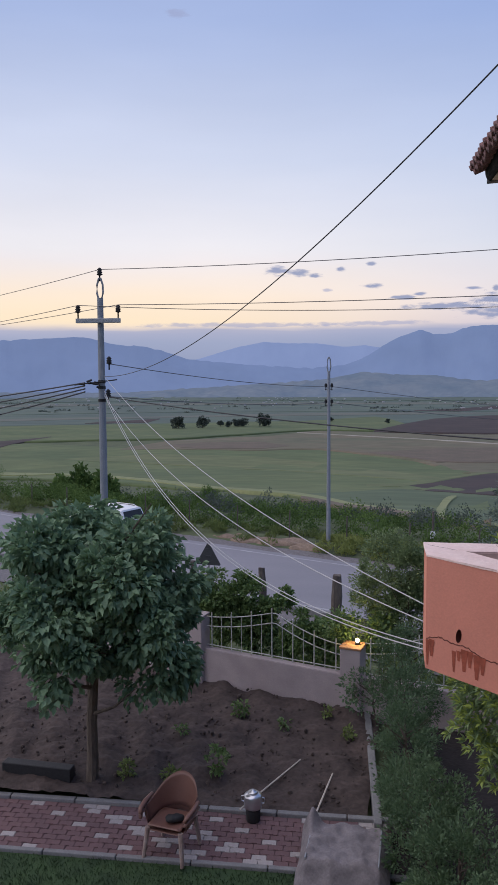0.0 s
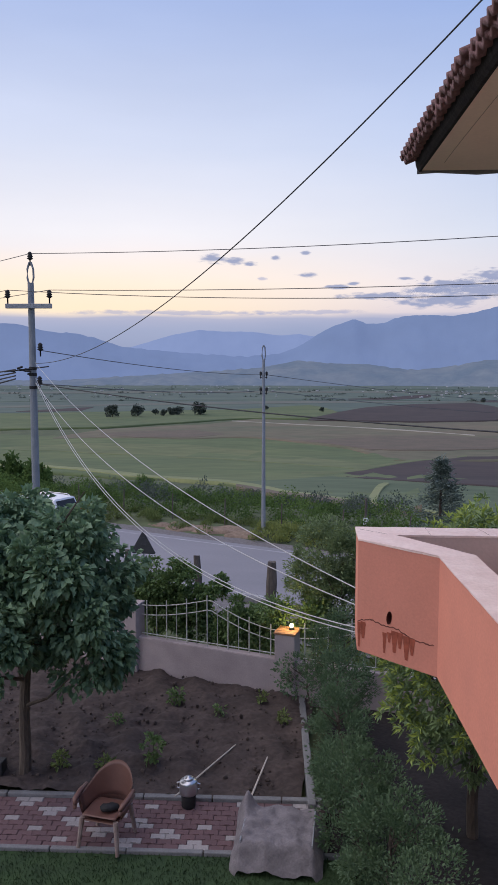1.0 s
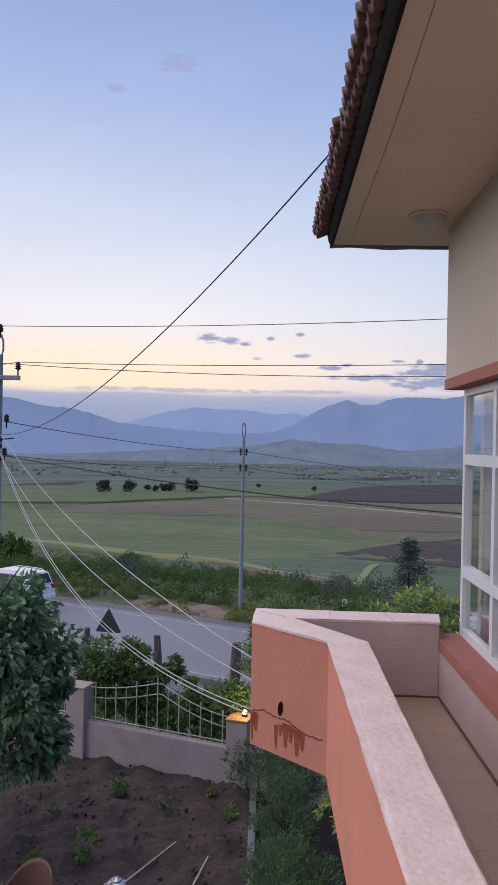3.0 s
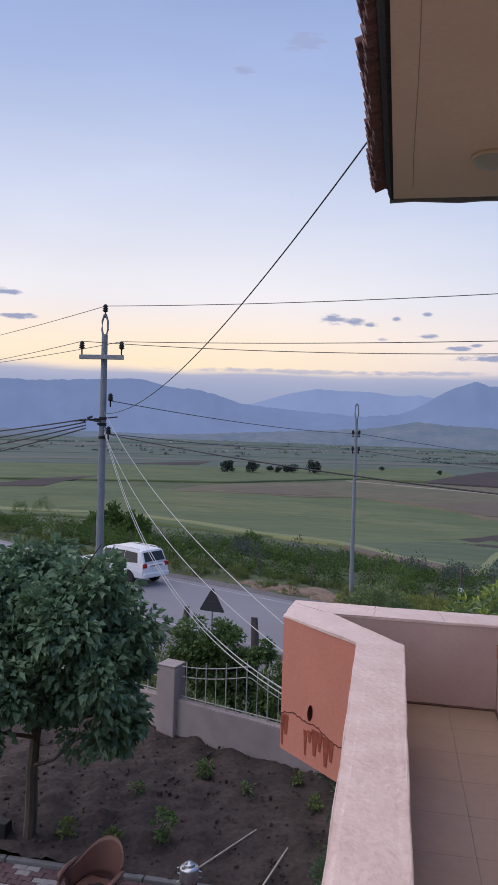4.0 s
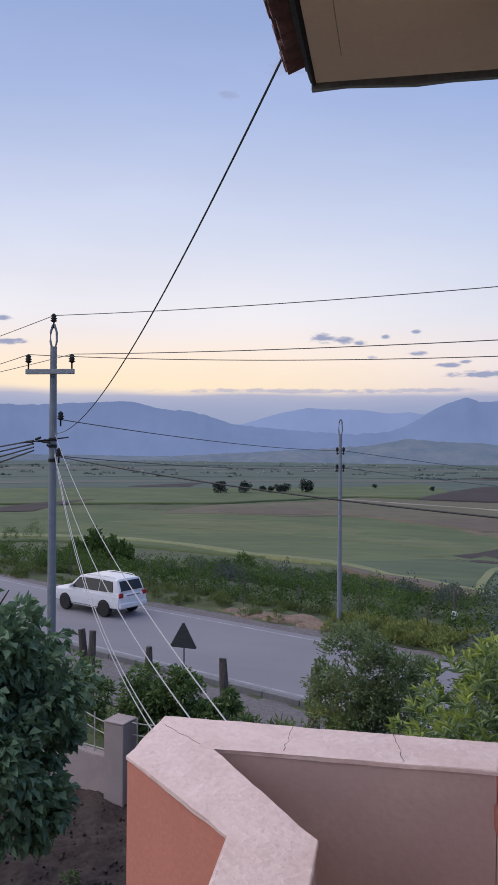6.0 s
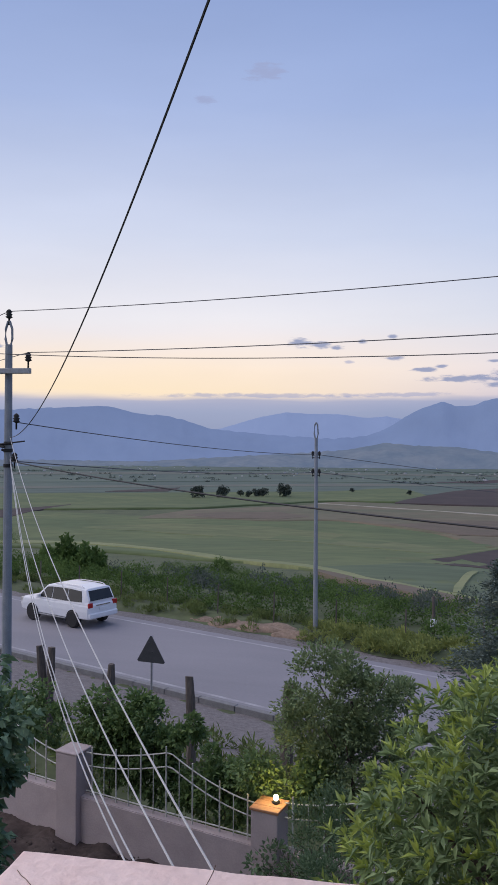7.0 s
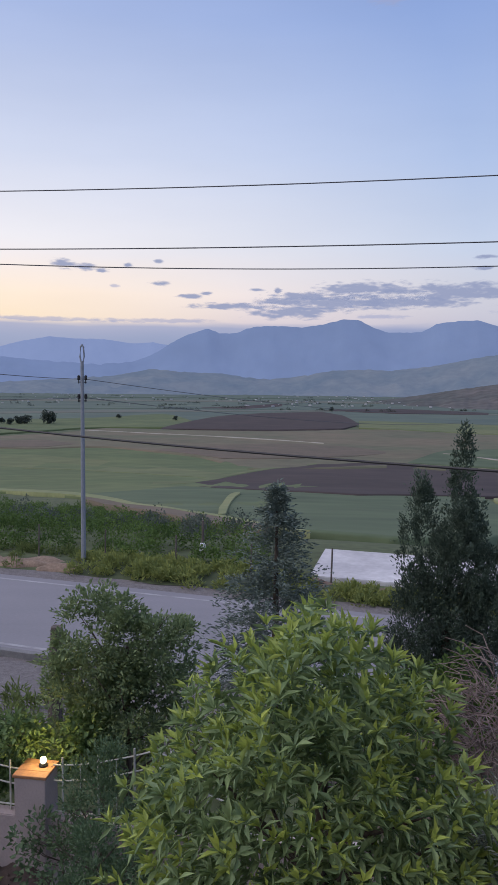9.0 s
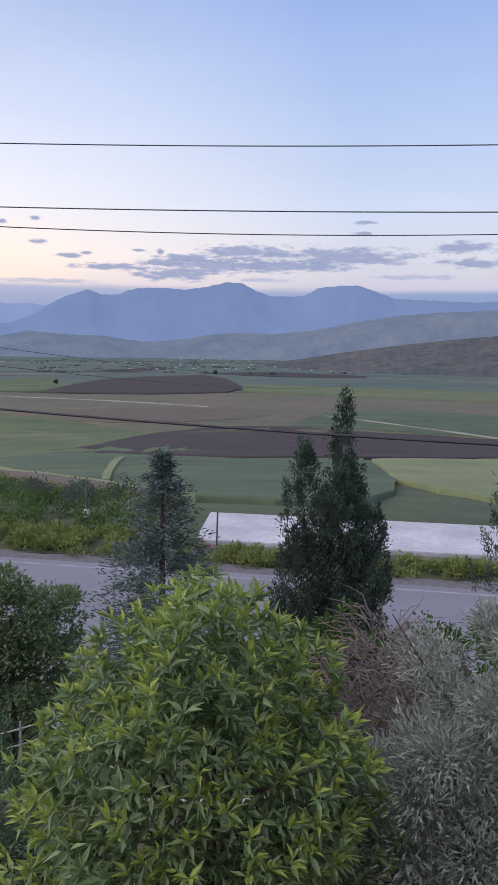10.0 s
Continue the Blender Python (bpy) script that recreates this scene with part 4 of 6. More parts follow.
tile_mesh = clay_tile()
g = random.Random(3)
for r in range(-1, 4):
    for i in range(34):
        # the lowest course is doubled: a second layer of tiles lies under its edge, half a tile along
        y = 1.365 - i * 0.235 - (0.06 if r < 0 else 0)
        if y > 1.40 - max(r, 0) * 0.33:
            continue
        x = hx(y, -0.175) + (r * 0.34 if r >= 0 else 0.028)
        z = 2.868 + (r * 0.34 * PITCH if r >= 0 else -0.042)
        ob = new("clay_tile", tile_mesh)
        ob.matrix_world = Matrix.Translation((x + g.uniform(-0.015, 0.015), y, z + g.uniform(-0.004, 0.004))) @ Matrix.Rotation(0.10 + g.uniform(-0.012, 0.012), 4, "Z") @ Matrix.Rotation(-math.atan(PITCH), 4, "Y")
        ob.parent = roof
for r in range(3):
    for i in range(30):
        x = 0.06 + i * 0.24
        if x < 0.05 + r * 0.3:
            continue
        ob = new("clay_tile", tile_mesh)
        ob.matrix_world = Matrix.Translation((x, 1.56 + x * 0.0885 - r * 0.34, 2.865 + r * 0.34 * PITCH)) @ Matrix.Rotation(radians(-85), 4, "Z") @ Matrix.Rotation(-math.atan(PITCH), 4, "Y")
        ob.parent = roof

dome = tagged(empty("ceiling_light", Matrix.Translation((0.60, 0.66, 2.742))), "round frosted ceiling light, switched off, on the soffit", "lamp")
part("base_ring", lathe(bmesh.new(), [(0.115, 0), (0.13, 0), (0.13, -0.022), (0.115, -0.022)][::-1], 28), SOFFIT, dome, smooth=True)
part("shade", lathe(bmesh.new(), [(0.002, -0.075), (0.05, -0.07), (0.09, -0.055), (0.115, -0.03), (0.12, -0.02), (0.118, -0.004)], 28), DOME, dome, "frosted glass shade", smooth=True)

# joint along the soffit
BARKJ = mat("dusty_joint", (0.50, 0.39, 0.31), (0.36, 0.28, 0.22), 0.9, 12)
bm = bmesh.new()
tube(bm, [(0.12 + (1.0 - y) * 0.084 - 0.008 * math.sin(y * 1.7), y, 2.741) for y in np.linspace(1.2, -6, 24)], 0.0022, 5)
tagged(part("soffit_joint", bm, BARKJ), "dark crack line along the soffit boards", "trim", kind="structure")

# ---------------------------------------------------------------- the garden
def soil_z(x, y):
    return -5.03 - 0.004 * max(0, y - 5.5) - 0.03 * (x + 3.0)


def build_garden():
    # dug bed with uneven furrows
    verts, faces = [], []
    nx, ny = 150, 84
    for j in range(ny + 1):
        for i in range(nx + 1):
            x = -11.5 + 10.25 * i / nx
            y = 5.50 + (x + 3.4) * 0.0875 + (5.2 - (x + 3.4) * 0.0875) * j / ny
            z = soil_z(x, y) + 0.06 * noise.noise((x * 2.4, y * 2.4, 0)) + 0.045 * noise.noise((x * 7, y * 7, 2)) + 0.03 * math.sin((x * 0.9 + y * 0.35) * 8.5) * smooth01((y - 5.6) / 0.6)
            z += 0.016 * noise.noise((x * 17, y * 17, 4))
            verts.append((x, y, z + 0.02))
    for j in range(ny):
        for i in range(nx):
            a = j * (nx + 1) + i
            faces.append((a, a + 1, a + nx + 2, a + nx + 1))
    tagged(part("garden_bed", mesh_from("garden_bed", verts, faces, SOIL, True), None), "bare dug vegetable bed of dark brown soil", "soil", kind="structure")
    # loose clods
    g = random.Random(11)
    bm = bmesh.new()
    for _ in range(1300):
        x, y = g.uniform(-8.5, -1.35), 5.6 + 4.3 * g.random() ** 1.1
        s = 0.010 + 0.032 * g.random() ** 3
        m = Matrix.Translation((x, y, soil_z(x, y) + 0.03)) @ Euler((g.random() * 6, g.random() * 6, g.random() * 6)).to_matrix().to_4x4() @ Matrix.Diagonal((s * g.uniform(0.7, 1.5), s, s * g.uniform(0.6, 1), 1))
        bmesh.ops.create_icosphere(bm, subdivisions=1, radius=1, matrix=m)
    tagged(part("soil_clods", bm, CLOD), "loose clods and stones on the dug bed", "soil", kind="stuff")
    # yard soil, its colour darkened for the shade under the trees, and lawn
    tagged(part("yard_soil", B(-0.95, -2.0, -5.3, 6.5, 9.2, -5.16), mat("shade_darkened_soil", (0.035, 0.028, 0.026), (0.02, 0.017, 0.016), 0.98, 2, bump=0.8, bump_scale=14, fine=0.3)), "bare soil under the trees, coloured near black for shade", "soil", kind="structure")
    tagged(part("lawn", B(-11.5, -4.5, -5.2, -0.6, 4.12, -5.05), LAWN), "short dark green lawn in front of the house", "lawn", kind="structure")
    g2 = np.random.default_rng(8)
    n = 9000
    c = np.column_stack([g2.uniform(-6.5, -0.8, n), g2.uniform(2.2, 4.1, n), np.full(n, -5.055)])
    d = np.column_stack([g2.normal(0, 0.35, n), g2.normal(0, 0.35, n), np.ones(n)])
    tagged(part("lawn_grass", leaves("lawn_grass", c, d, 0.05, 0.012, LAWN, 0.2, 3), None), "short grass blades of the lawn", "grass", kind="stuff")
    # edging
    for y0, y1, n in ((4.12, 4.2, "path_edging"), (5.36, 5.46, "path_edging")):
        bm = bmesh.new()
        x = -11.5
        while x < -0.95:
            box(bm, x, y0, -5.3, x + 0.985, y1, -5.0 + 0.02 * (y0 > 5), 0.012)
            x += 1.0
        tagged(part(n, bm, CONC), "row of grey concrete edging stones beside the path", "kerb", kind="structure")
    bm = bmesh.new()
    for i in range(5):
        y = 5.5 + i * 0.86
        m = Matrix.Translation((-1.12 - 0.105 * (y - 5.5), y + 0.42, -5.12 - 0.03 * i)) @ Matrix.Rotation(radians(6), 4, "Z")
        box(bm, -0.06, -0.42, -0.25, 0.06, 0.42, 0.16, 0.015, m)
    tagged(part("bed_edging", bm, CONC), "row of worn concrete edging stones along the bed", "kerb", kind="structure")


build_garden()

# fence wall, pillars and railings
FX = [(-9.6, 11.4), (-5.05, 10.2), (-1.83, 9.56), (2.6, 8.75)]


def wall_between(a, b, z0, za, zb, name, label):
    d = Vector((b[0] - a[0], b[1] - a[1])).normalized()
    n = Vector((-d.y, d.x)) * 0.1
    bm = bmesh.new()
    q = [(a[0] - n.x, a[1] - n.y), (b[0] - n.x, b[1] - n.y), (b[0] + n.x, b[1] + n.y), (a[0] + n.x, a[1] + n.y)]
    lo = [bm.verts.new((x, y, z0)) for x, y in q]
    hi = [bm.verts.new((x, y, z)) for (x, y), z in zip(q, (za, zb, zb, za))]
    bm.faces.new(lo[::-1])
    bm.faces.new(hi)
    for i in range(4):
        bm.faces.new((lo[i], lo[(i + 1) % 4], hi[(i + 1) % 4], hi[i]))
    bmesh.ops.bevel(bm, geom=[e for e in bm.edges if e.verts[0].co.z > z0 + 0.1 and e.verts[1].co.z > z0 + 0.1], offset=0.012, segments=2, affect="EDGES")
    tagged(part(name, bm, WALLF), label, "wall", kind="structure")


TOPS = [-4.2, -4.3, -4.42, -4.5]
for i in range(3):
    wall_between(FX[i], FX[i + 1], -6.2, TOPS[i], TOPS[i + 1], "fence_wall", "low rendered mauve-grey garden wall below iron railings")


def pillar(x, y, top, turn, tiled):
    p = tagged(empty("fence_pillar", Matrix.Translation((x, y, 0)) @ Matrix.Rotation(turn, 4, "Z")),
               "rendered garden pillar with an orange tiled cap and lamp" if tiled else "rendered garden pillar with a worn brick-coloured cap", "pillar", group="garden wall pillars")
    part("shaft", B(-0.2, -0.2, -6.1, 0.2, 0.2, top - 0.04, 0.015), WALLF, p)
    if tiled:
        for k in range(3):
            part("cap_tile", B(-0.215, -0.215 + k * 0.145, top - 0.038, 0.215, -0.072 + k * 0.145, top, 0.008), CAPTILE, p)
    else:
        part("cap", B(-0.21, -0.21, top - 0.038, 0.21, 0.21, top, 0.02), WALLF, p)


turn = math.atan2(9.56 - 10.2, 3.22)
pillar(-5.05, 10.2, -3.62, turn, False)
pillar(-1.78, 9.58, -3.85, turn, True)

lamp = tagged(empty("pillar_lamp", Matrix.Translation((-1.70, 9.62, -3.85))), "small lit garden lamp on the pillar cap", "lamp")
part("base", lathe(bmesh.new(), [(0.05, 0), (0.055, 0.02), (0.04, 0.04)], 14), BLACK, lamp)
part("bulb", lathe(bmesh.new(), [(0.025, 0.04), (0.038, 0.06), (0.04, 0.085), (0.03, 0.11), (0.008, 0.12)], 14), LAMPG, lamp, "glowing glass bulb", smooth=True)
lit = new("lamp_light", bpy.data.lights.new("lamp_light", "POINT"))
lit.data.energy, lit.data.color, lit.data.shadow_soft_size = 8.0, (1.0, 0.72, 0.25), 0.07
lit.location = (-1.70, 9.60, -3.60)


def railing(a, b, za, zb, n, swoop):
    """Welded railing between two pillars: upright bars under a swooping top rail."""
    f = tagged(empty("iron_railing"), "pale painted welded iron railing with a swooping top rail", "fence", group="garden railings")
    A, C = Vector((*a, 0)), Vector((*b, 0))

    def top(u):
        if not swoop:
            return 0.62
        return 0.95 - 0.42 * (1 - max(0.0, 1 - (u - 0.52) / 0.48) ** 1.7) if u > 0.52 else 0.95 - 0.30 * (1 - max(0.0, 1 - (0.52 - u) / 0.52) ** 1.6)
    for i in range(n):
        u = (i + 0.5) / n
        p = A.lerp(C, u)
        z = za + (zb - za) * u
        part("bar", tube(bmesh.new(), [(p.x, p.y, z - 0.02), (p.x, p.y, z + top(u) + (0.10 if i % 2 == 0 else 0.0))], 0.013 if i % 2 == 0 else 0.008, 6), IRON, f)
    for k, off in enumerate((0.07, None, -0.2)):
        pts = []
        for i in range(29):
            u = i / 28
            p = A.lerp(C, u)
            h = off if off is not None and off > 0 else top(u) + (off or 0)
            pts.append((p.x, p.y + (0.012 if k else 0), za + (zb - za) * u + h))
        part("rail", tube(bmesh.new(), pts, 0.0105, 6), IRON, f)


railing((-4.82, 10.16), (-2.0, 9.61), -4.31, -4.41, 13, True)
railing((-1.55, 9.5), (0.9, 9.06), -4.43, -4.47, 11, True)
railing((-7.9, 10.95), (-5.28, 10.26), -4.24, -4.29, 12, True)

# ---------------------------------------------------------------- paved path of interlocking blocks
GM = Matrix.Translation((-3.4, 5.42, 0)) @ Matrix.Rotation(radians(5), 4, "Z") @ Matrix.Translation((3.4, -5.36, 0))
for o in list(scene.objects):
    if o.name.split(".")[0] in ("lawn", "lawn_grass", "path_edging"):
        o.matrix_world = GM
path = tagged(part("paved_path", B(-11.5, 4.2, -5.3, -0.9, 5.36, -5.06), SOIL), "garden path of red and pale interlocking paving blocks", "path", kind="structure")
path.matrix_world = GM


def paver(material):
    w, h, t = 0.098, 0.056, 0.05
    o = [(-w, -h), (-w * 0.45, -h), (-w * 0.3, -h + 0.014), (w * 0.3, -h + 0.014), (w * 0.45, -h), (w, -h), (w, h), (w * 0.45, h), (w * 0.3, h - 0.014 + 0.012), (-w * 0.3, h - 0.014 + 0.012), (-w * 0.45, h), (-w, h)]
    n = len(o)
    verts = [(x, y, 0) for x, y in o] + [(x, y, t - 0.005) for x, y in o] + [(x * 0.95, y * 0.92, t) for x, y in o]
    faces = [tuple(range(2 * n, 3 * n))]
    for k in range(2):
        for i in range(n):
            faces.append((k * n + i, k * n + (i + 1) % n, (k + 1) * n + (i + 1) % n, (k + 1) * n + i))
    return mesh_from("paver", verts, faces, material)


pav = (paver(PAVE_R), paver(PAVE_W))
g = random.Random(21)
for r in range(10):
    for c in range(29):
        x = -6.75 + c * 0.2 + (0.1 if r % 2 else 0)
        pale = (c + (r // 2) * 2) % 5 in (0, 1) and (r + c) % 4 < 2
        ob = new("paver", pav[1 if pale else 0])
        ob.matrix_world = Matrix.Translation((x, 4.262 + r * 0.115, -5.075 + g.uniform(-0.005, 0.006))) @ Matrix.Rotation(g.uniform(-0.03, 0.03), 4, "Z")
        ob.parent = path
bm = bmesh.new()
for r in range(10):
    for c in range(18):
        x = -10.4 + c * 0.2 + (0.1 if r % 2 else 0)
        box(bm, x - 0.095, 4.262 + r * 0.115 - 0.053, -5.075, x + 0.095, 4.262 + r * 0.115 + 0.053, -5.025, 0.004)
tagged(part("paver_rest", bm, PAVE_R, path), kind="stuff")

# ---------------------------------------------------------------- things on the path
PALELEG = mat("scuffed_plastic", (0.33, 0.27, 0.25), (0.22, 0.15, 0.13), 0.6, 9)


def armchair(m):
    c = tagged(empty("garden_armchair", m), "stack of brown plastic garden armchairs on the paved path", "chair")

    def shell(rows, name, thick=0.006):
        bm = bmesh.new()
        grid = [[bm.verts.new(p) for p in row] for row in rows]
        for a, b in zip(grid, grid[1:]):
            for i in range(len(a) - 1):
                bm.faces.new((a[i], a[i + 1], b[i + 1], b[i]))
        bmesh.ops.recalc_face_normals(bm, faces=bm.faces)
        r = bmesh.ops.extrude_face_region(bm, geom=bm.faces[:])
        vs = [v for v in r["geom"] if isinstance(v, bmesh.types.BMVert)]
        for v in vs:
            v.co.z -= thick
            v.co.y += thick
        return part(name, bm, PLASTIC, c, smooth=True)
    for k in range(2):
        dz = 0.07 * k
        shell([[(-0.21 + 0.42 * i / 8 * 1, -0.22 + 0.44 * j / 8, 0.42 + dz - 0.03 * math.sin(math.pi * i / 8) * math.sin(math.pi * j / 8) - 0.02 * (j > 6)) for i in range(9)] for j in range(9)], "seat", 0.02)
        # a rounded tub back, which runs forward into the arms
        rows = []
        for j in range(8):
            v = j / 7
            row = []
            for i in range(19):
                a = math.pi * (-0.06 + 1.12 * i / 18)
                w = 0.24 + 0.045 * v
                back = math.sin(a) ** 2
                h = 0.17 + 0.31 * back ** 0.6
                row.append((math.cos(a) * w, 0.06 + max(-0.22, math.sin(a) * 0.24) * 1.0 + 0.07 * v * back - (0.2 if back < 0.12 else 0) * (1 - back / 0.12), 0.42 + dz + v * h))
            rows.append(row)
        shell(rows, "backrest")
        for s in (-1, 1):
            part("armrest", tube(bmesh.new(), [(s * 0.30, 0.10, 0.66 + dz), (s * 0.31, -0.06, 0.65 + dz), (s * 0.30, -0.2, 0.63 + dz), (s * 0.28, -0.25, 0.58 + dz)], [0.026, 0.03, 0.03, 0.02], 8), PLASTIC, c, smooth=True)
    for sx in (-1, 1):
        for sy in (-1, 1):
            part("leg", tube(bmesh.new(), [(sx * 0.21, sy * 0.2, 0.45), (sx * 0.25, sy * 0.25, 0.0)], [0.032, 0.024], 8), PALELEG, c, "scuffed pale plastic leg")
    return c


armchair(pose(-3.72, 4.40, -5.03, 0, 0, -8) @ Matrix.Diagonal((1.12, 1.12, 0.94, 1)))
# dark cloth left on the seat
bm = bmesh.new()
bmesh.ops.create_icosphere(bm, subdivisions=3, radius=1, matrix=Matrix.Translation((-3.66, 4.34, -4.53)) @ Matrix.Rotation(0.4, 4, "Z") @ Matrix.Diagonal((0.13, 0.08, 0.05, 1)))
for v in bm.verts:
    v.co += Vector((0, 0, 1)) * noise.noise(v.co * 14) * 0.03 + Vector((noise.noise(v.co * 9), noise.noise(v.co * 9 + Vector((5, 0, 0))), 0)) * 0.03
tagged(part("glove", bm, BLACK, smooth=True), "crumpled black cloth lying on the chair seat", "cloth")

can = tagged(empty("sprayer_can", Matrix.Translation((-2.82, 5.33, -5.03))), "shiny aluminium canister standing on a dark bucket", "canister")
part("bucket", lathe(bmesh.new(), [(0.09, 0.0), (0.10, 0.02), (0.105, 0.19), (0.10, 0.2)], 20), BLACK, can, "dark plastic bucket", smooth=True)
part("body", lathe(bmesh.new(), [(0.115, 0.2), (0.128, 0.215), (0.13, 0.37), (0.122, 0.39), (0.085, 0.405), (0.075, 0.41)], 22), STEEL, can, smooth=True)
part("lid", lathe(bmesh.new(), [(0.07, 0.41), (0.075, 0.425), (0.06, 0.44), (0.03, 0.443), (0.028, 0.455), (0.004, 0.458)], 18), STEEL, can, smooth=True)
for s in (-1, 1):
    part("handle", tube(bmesh.new(), [(s * 0.125, 0, 0.36), (s * 0.165, 0, 0.35), (s * 0.165, 0, 0.28), (s * 0.125, 0, 0.27)], 0.009, 6), STEEL, can)


def stick(a, b, r, name, label, material):
    bm = bmesh.new()
    A, C = Vector(a), Vector(b)
    pts = [A.lerp(C, i / 5) + Vector((0, 0, 0.012 * noise.noise((i * 2.0, a[0], 0)))) for i in range(6)]
    tagged(part(name, tube(bm, pts, [r, r * 1.05, r, r * 0.95, r * 0.9, r * 0.8], 7), material), label, "stick")


stick((-3.05, 5.48, -4.98), (-2.42, 7.15, -4.99), 0.014, "garden_stick", "pale peeled stick lying across the dug soil", PALEWOOD)
stick((-1.96, 5.62, -4.98), (-1.86, 6.85, -5.01), 0.014, "garden_stick", "pale straight stick lying on the dug soil", PALEWOOD)
bm = B(-6.9, 5.62, -5.0, -5.75, 5.80, -4.74, 0.015)
tagged(part("planter_trough", bm, BLACK), "long dark plastic trough beside the path", "planter")

# blanket over a rack
def blanket():
    r = tagged(empty("drying_rack", Matrix.Translation((-1.45, 4.5, -5.05))), "low metal drying rack hung with a grey patterned blanket", "drying rack")
    for sx in (-0.45, 0.45):
        for sy in (-0.4, 0.4):
            part("leg", tube(bmesh.new(), [(sx, sy, 0.0), (sx, sy, 0.36)], 0.012, 6), GREYMET, r)
        part("rail", tube(bmesh.new(), [(sx, -0.4, 0.36), (sx, 0.4, 0.36)], 0.012, 6), GREYMET, r)
    b = tagged(empty("blanket"), "grey plush blanket with dark spots draped in folds", "blanket")
    n, k = 44, 40
    verts, faces = [], []
    for j in range(k + 1):
        for i in range(n + 1):
            u, v = -0.62 + 1.24 * i / n, -0.6 + 1.15 * j / k
            z = 0.40 + 0.05 * noise.noise((u * 4, v * 4, 0)) + 0.03 * noise.noise((u * 11, v * 9, 1))
            over = max(0, abs(u) - 0.46) + max(0, abs(v) - 0.42)
            z -= over * 1.7
            x, y = u * (1 - 0.35 * max(0, abs(u) - 0.46)), v * (1 - 0.3 * max(0, abs(v) - 0.42))
            if u < -0.3 and v > 0.1:
                z += 0.22 * smooth01((-0.3 - u) / 0.2) * smooth01((v - 0.1) / 0.3)
            verts.append((x - 1.45, y + 4.5, z - 5.08))
    for j in range(k):
        for i in range(n):
            a = j * (n + 1) + i
            faces.append((a, a + 1, a + n + 2, a + n + 1))
    part("cover", mesh_from("cover", verts, faces, CLOTH, True), None, b)


blanket()

# ---------------------------------------------------------------- poles and wires
def insulator(parent, x, y, z):
    part("insulator", lathe(bmesh.new(), [(0.02, -0.16), (0.02, -0.02), (0.05, 0.0), (0.085, 0.02), (0.05, 0.05), (0.08, 0.08), (0.045, 0.11), (0.07, 0.14), (0.03, 0.19), (0.008, 0.2)], 10, (x, y, z)), BLACK, parent, "dark porcelain insulator", smooth=True)


def tall_pole(x, y, z0, z1):
    p = tagged(empty("power_pole"), "tall tapered grey concrete power pole with crossarm and insulators", "pole")
    bm = bmesh.new()
    h = z1 - z0
    tube(bm, [(x, y, z0), (x, y, z0 + h * 0.5), (x, y, z1 - 0.75)], [0.115, 0.10, 0.08], 12)
    part("shaft", bm, POLE, p, smooth=False)
    for s in (-1, 1):
        part("head_loop", tube(bmesh.new(), [(x + s * 0.045, y, z1 - 0.78), (x + s * 0.085, y, z1 - 0.62), (x + s * 0.08, y, z1 - 0.4), (x + s * 0.02, y, z1 - 0.22)], 0.028, 8), POLE, p)
    insulator(p, x, y, z1 - 0.15)
    part("crossarm", B(-0.60, -0.05, -0.06, 0.60, 0.05, 0.06, 0.008, m=Matrix.Translation((x, y - 0.16, z1 - 1.36)) @ Matrix.Rotation(0.12, 4, "Z")), GREYMET, p)
    for s in (-1, 1):
        insulator(p, x + s * 0.54, y - 0.16 + s * 0.065, z1 - 1.14)
    for k, (dz, r) in enumerate(((0, 0.088), (-0.16, 0.09), (-0.5, 0.092))):
        part("clamp_band", lathe(bmesh.new(), [(r, -0.04), (r + 0.012, -0.04), (r + 0.012, 0.04), (r, 0.04)], 14, (x, y, 1.15 + dz)), BLACK, p)
    g = random.Random(2)
    for i in range(7):
        a = (x + g.uniform(-0.5, -0.1), y - 0.15 + g.uniform(-0.2, 0.1), 1.08 + g.uniform(-0.08, 0.12))
        part("cable_clamp", tube(bmesh.new(), [a, (a[0] + 0.14, a[1], a[2] + g.uniform(-0.05, 0.05))], 0.03, 6), BLACK, p)
    part("arm_hook", tube(bmesh.new(), [(x - 0.7, y - 0.2, 1.06), (x + 0.5, y - 0.16, 1.2)], 0.018, 6), BLACK, p)
    insulator(p, x + 0.26, y - 0.1, 1.62)
    insulator(p, x + 0.22, y - 0.1, 0.75)
    return p


P1 = (-8.96, 14.71)
tall_pole(*P1, ground_z(*P1) - 0.3, 4.12)


def thin_pole(x, y, z0, z1):
    p = tagged(empty("power_pole"), "slim grey concrete power pole beside the road", "pole")
    part("shaft", tube(bmesh.new(), [(x, y, z0), (x, y, z1 - 0.7)], [0.115, 0.07], 12), POLE, p)
    for s in (-1, 1):
        part("head_loop", tube(bmesh.new(), [(x + s * 0.05, y, z1 - 0.72), (x + s * 0.09, y, z1 - 0.5), (x + s * 0.06, y, z1 - 0.1), (x, y, z1)], 0.035, 8), POLE, p)
    for z in (0.75, -0.05):
        insulator(p, x - 0.15, y, z)
        insulator(p, x + 0.15, y, z)
        part("arm", tube(bmesh.new(), [(x - 0.19, y, z - 0.1), (x + 0.19, y, z - 0.1)], 0.022, 6), BLACK, p)


P2 = (-5.1, 34.2)
thin_pole(*P2, -8.1, 2.25)


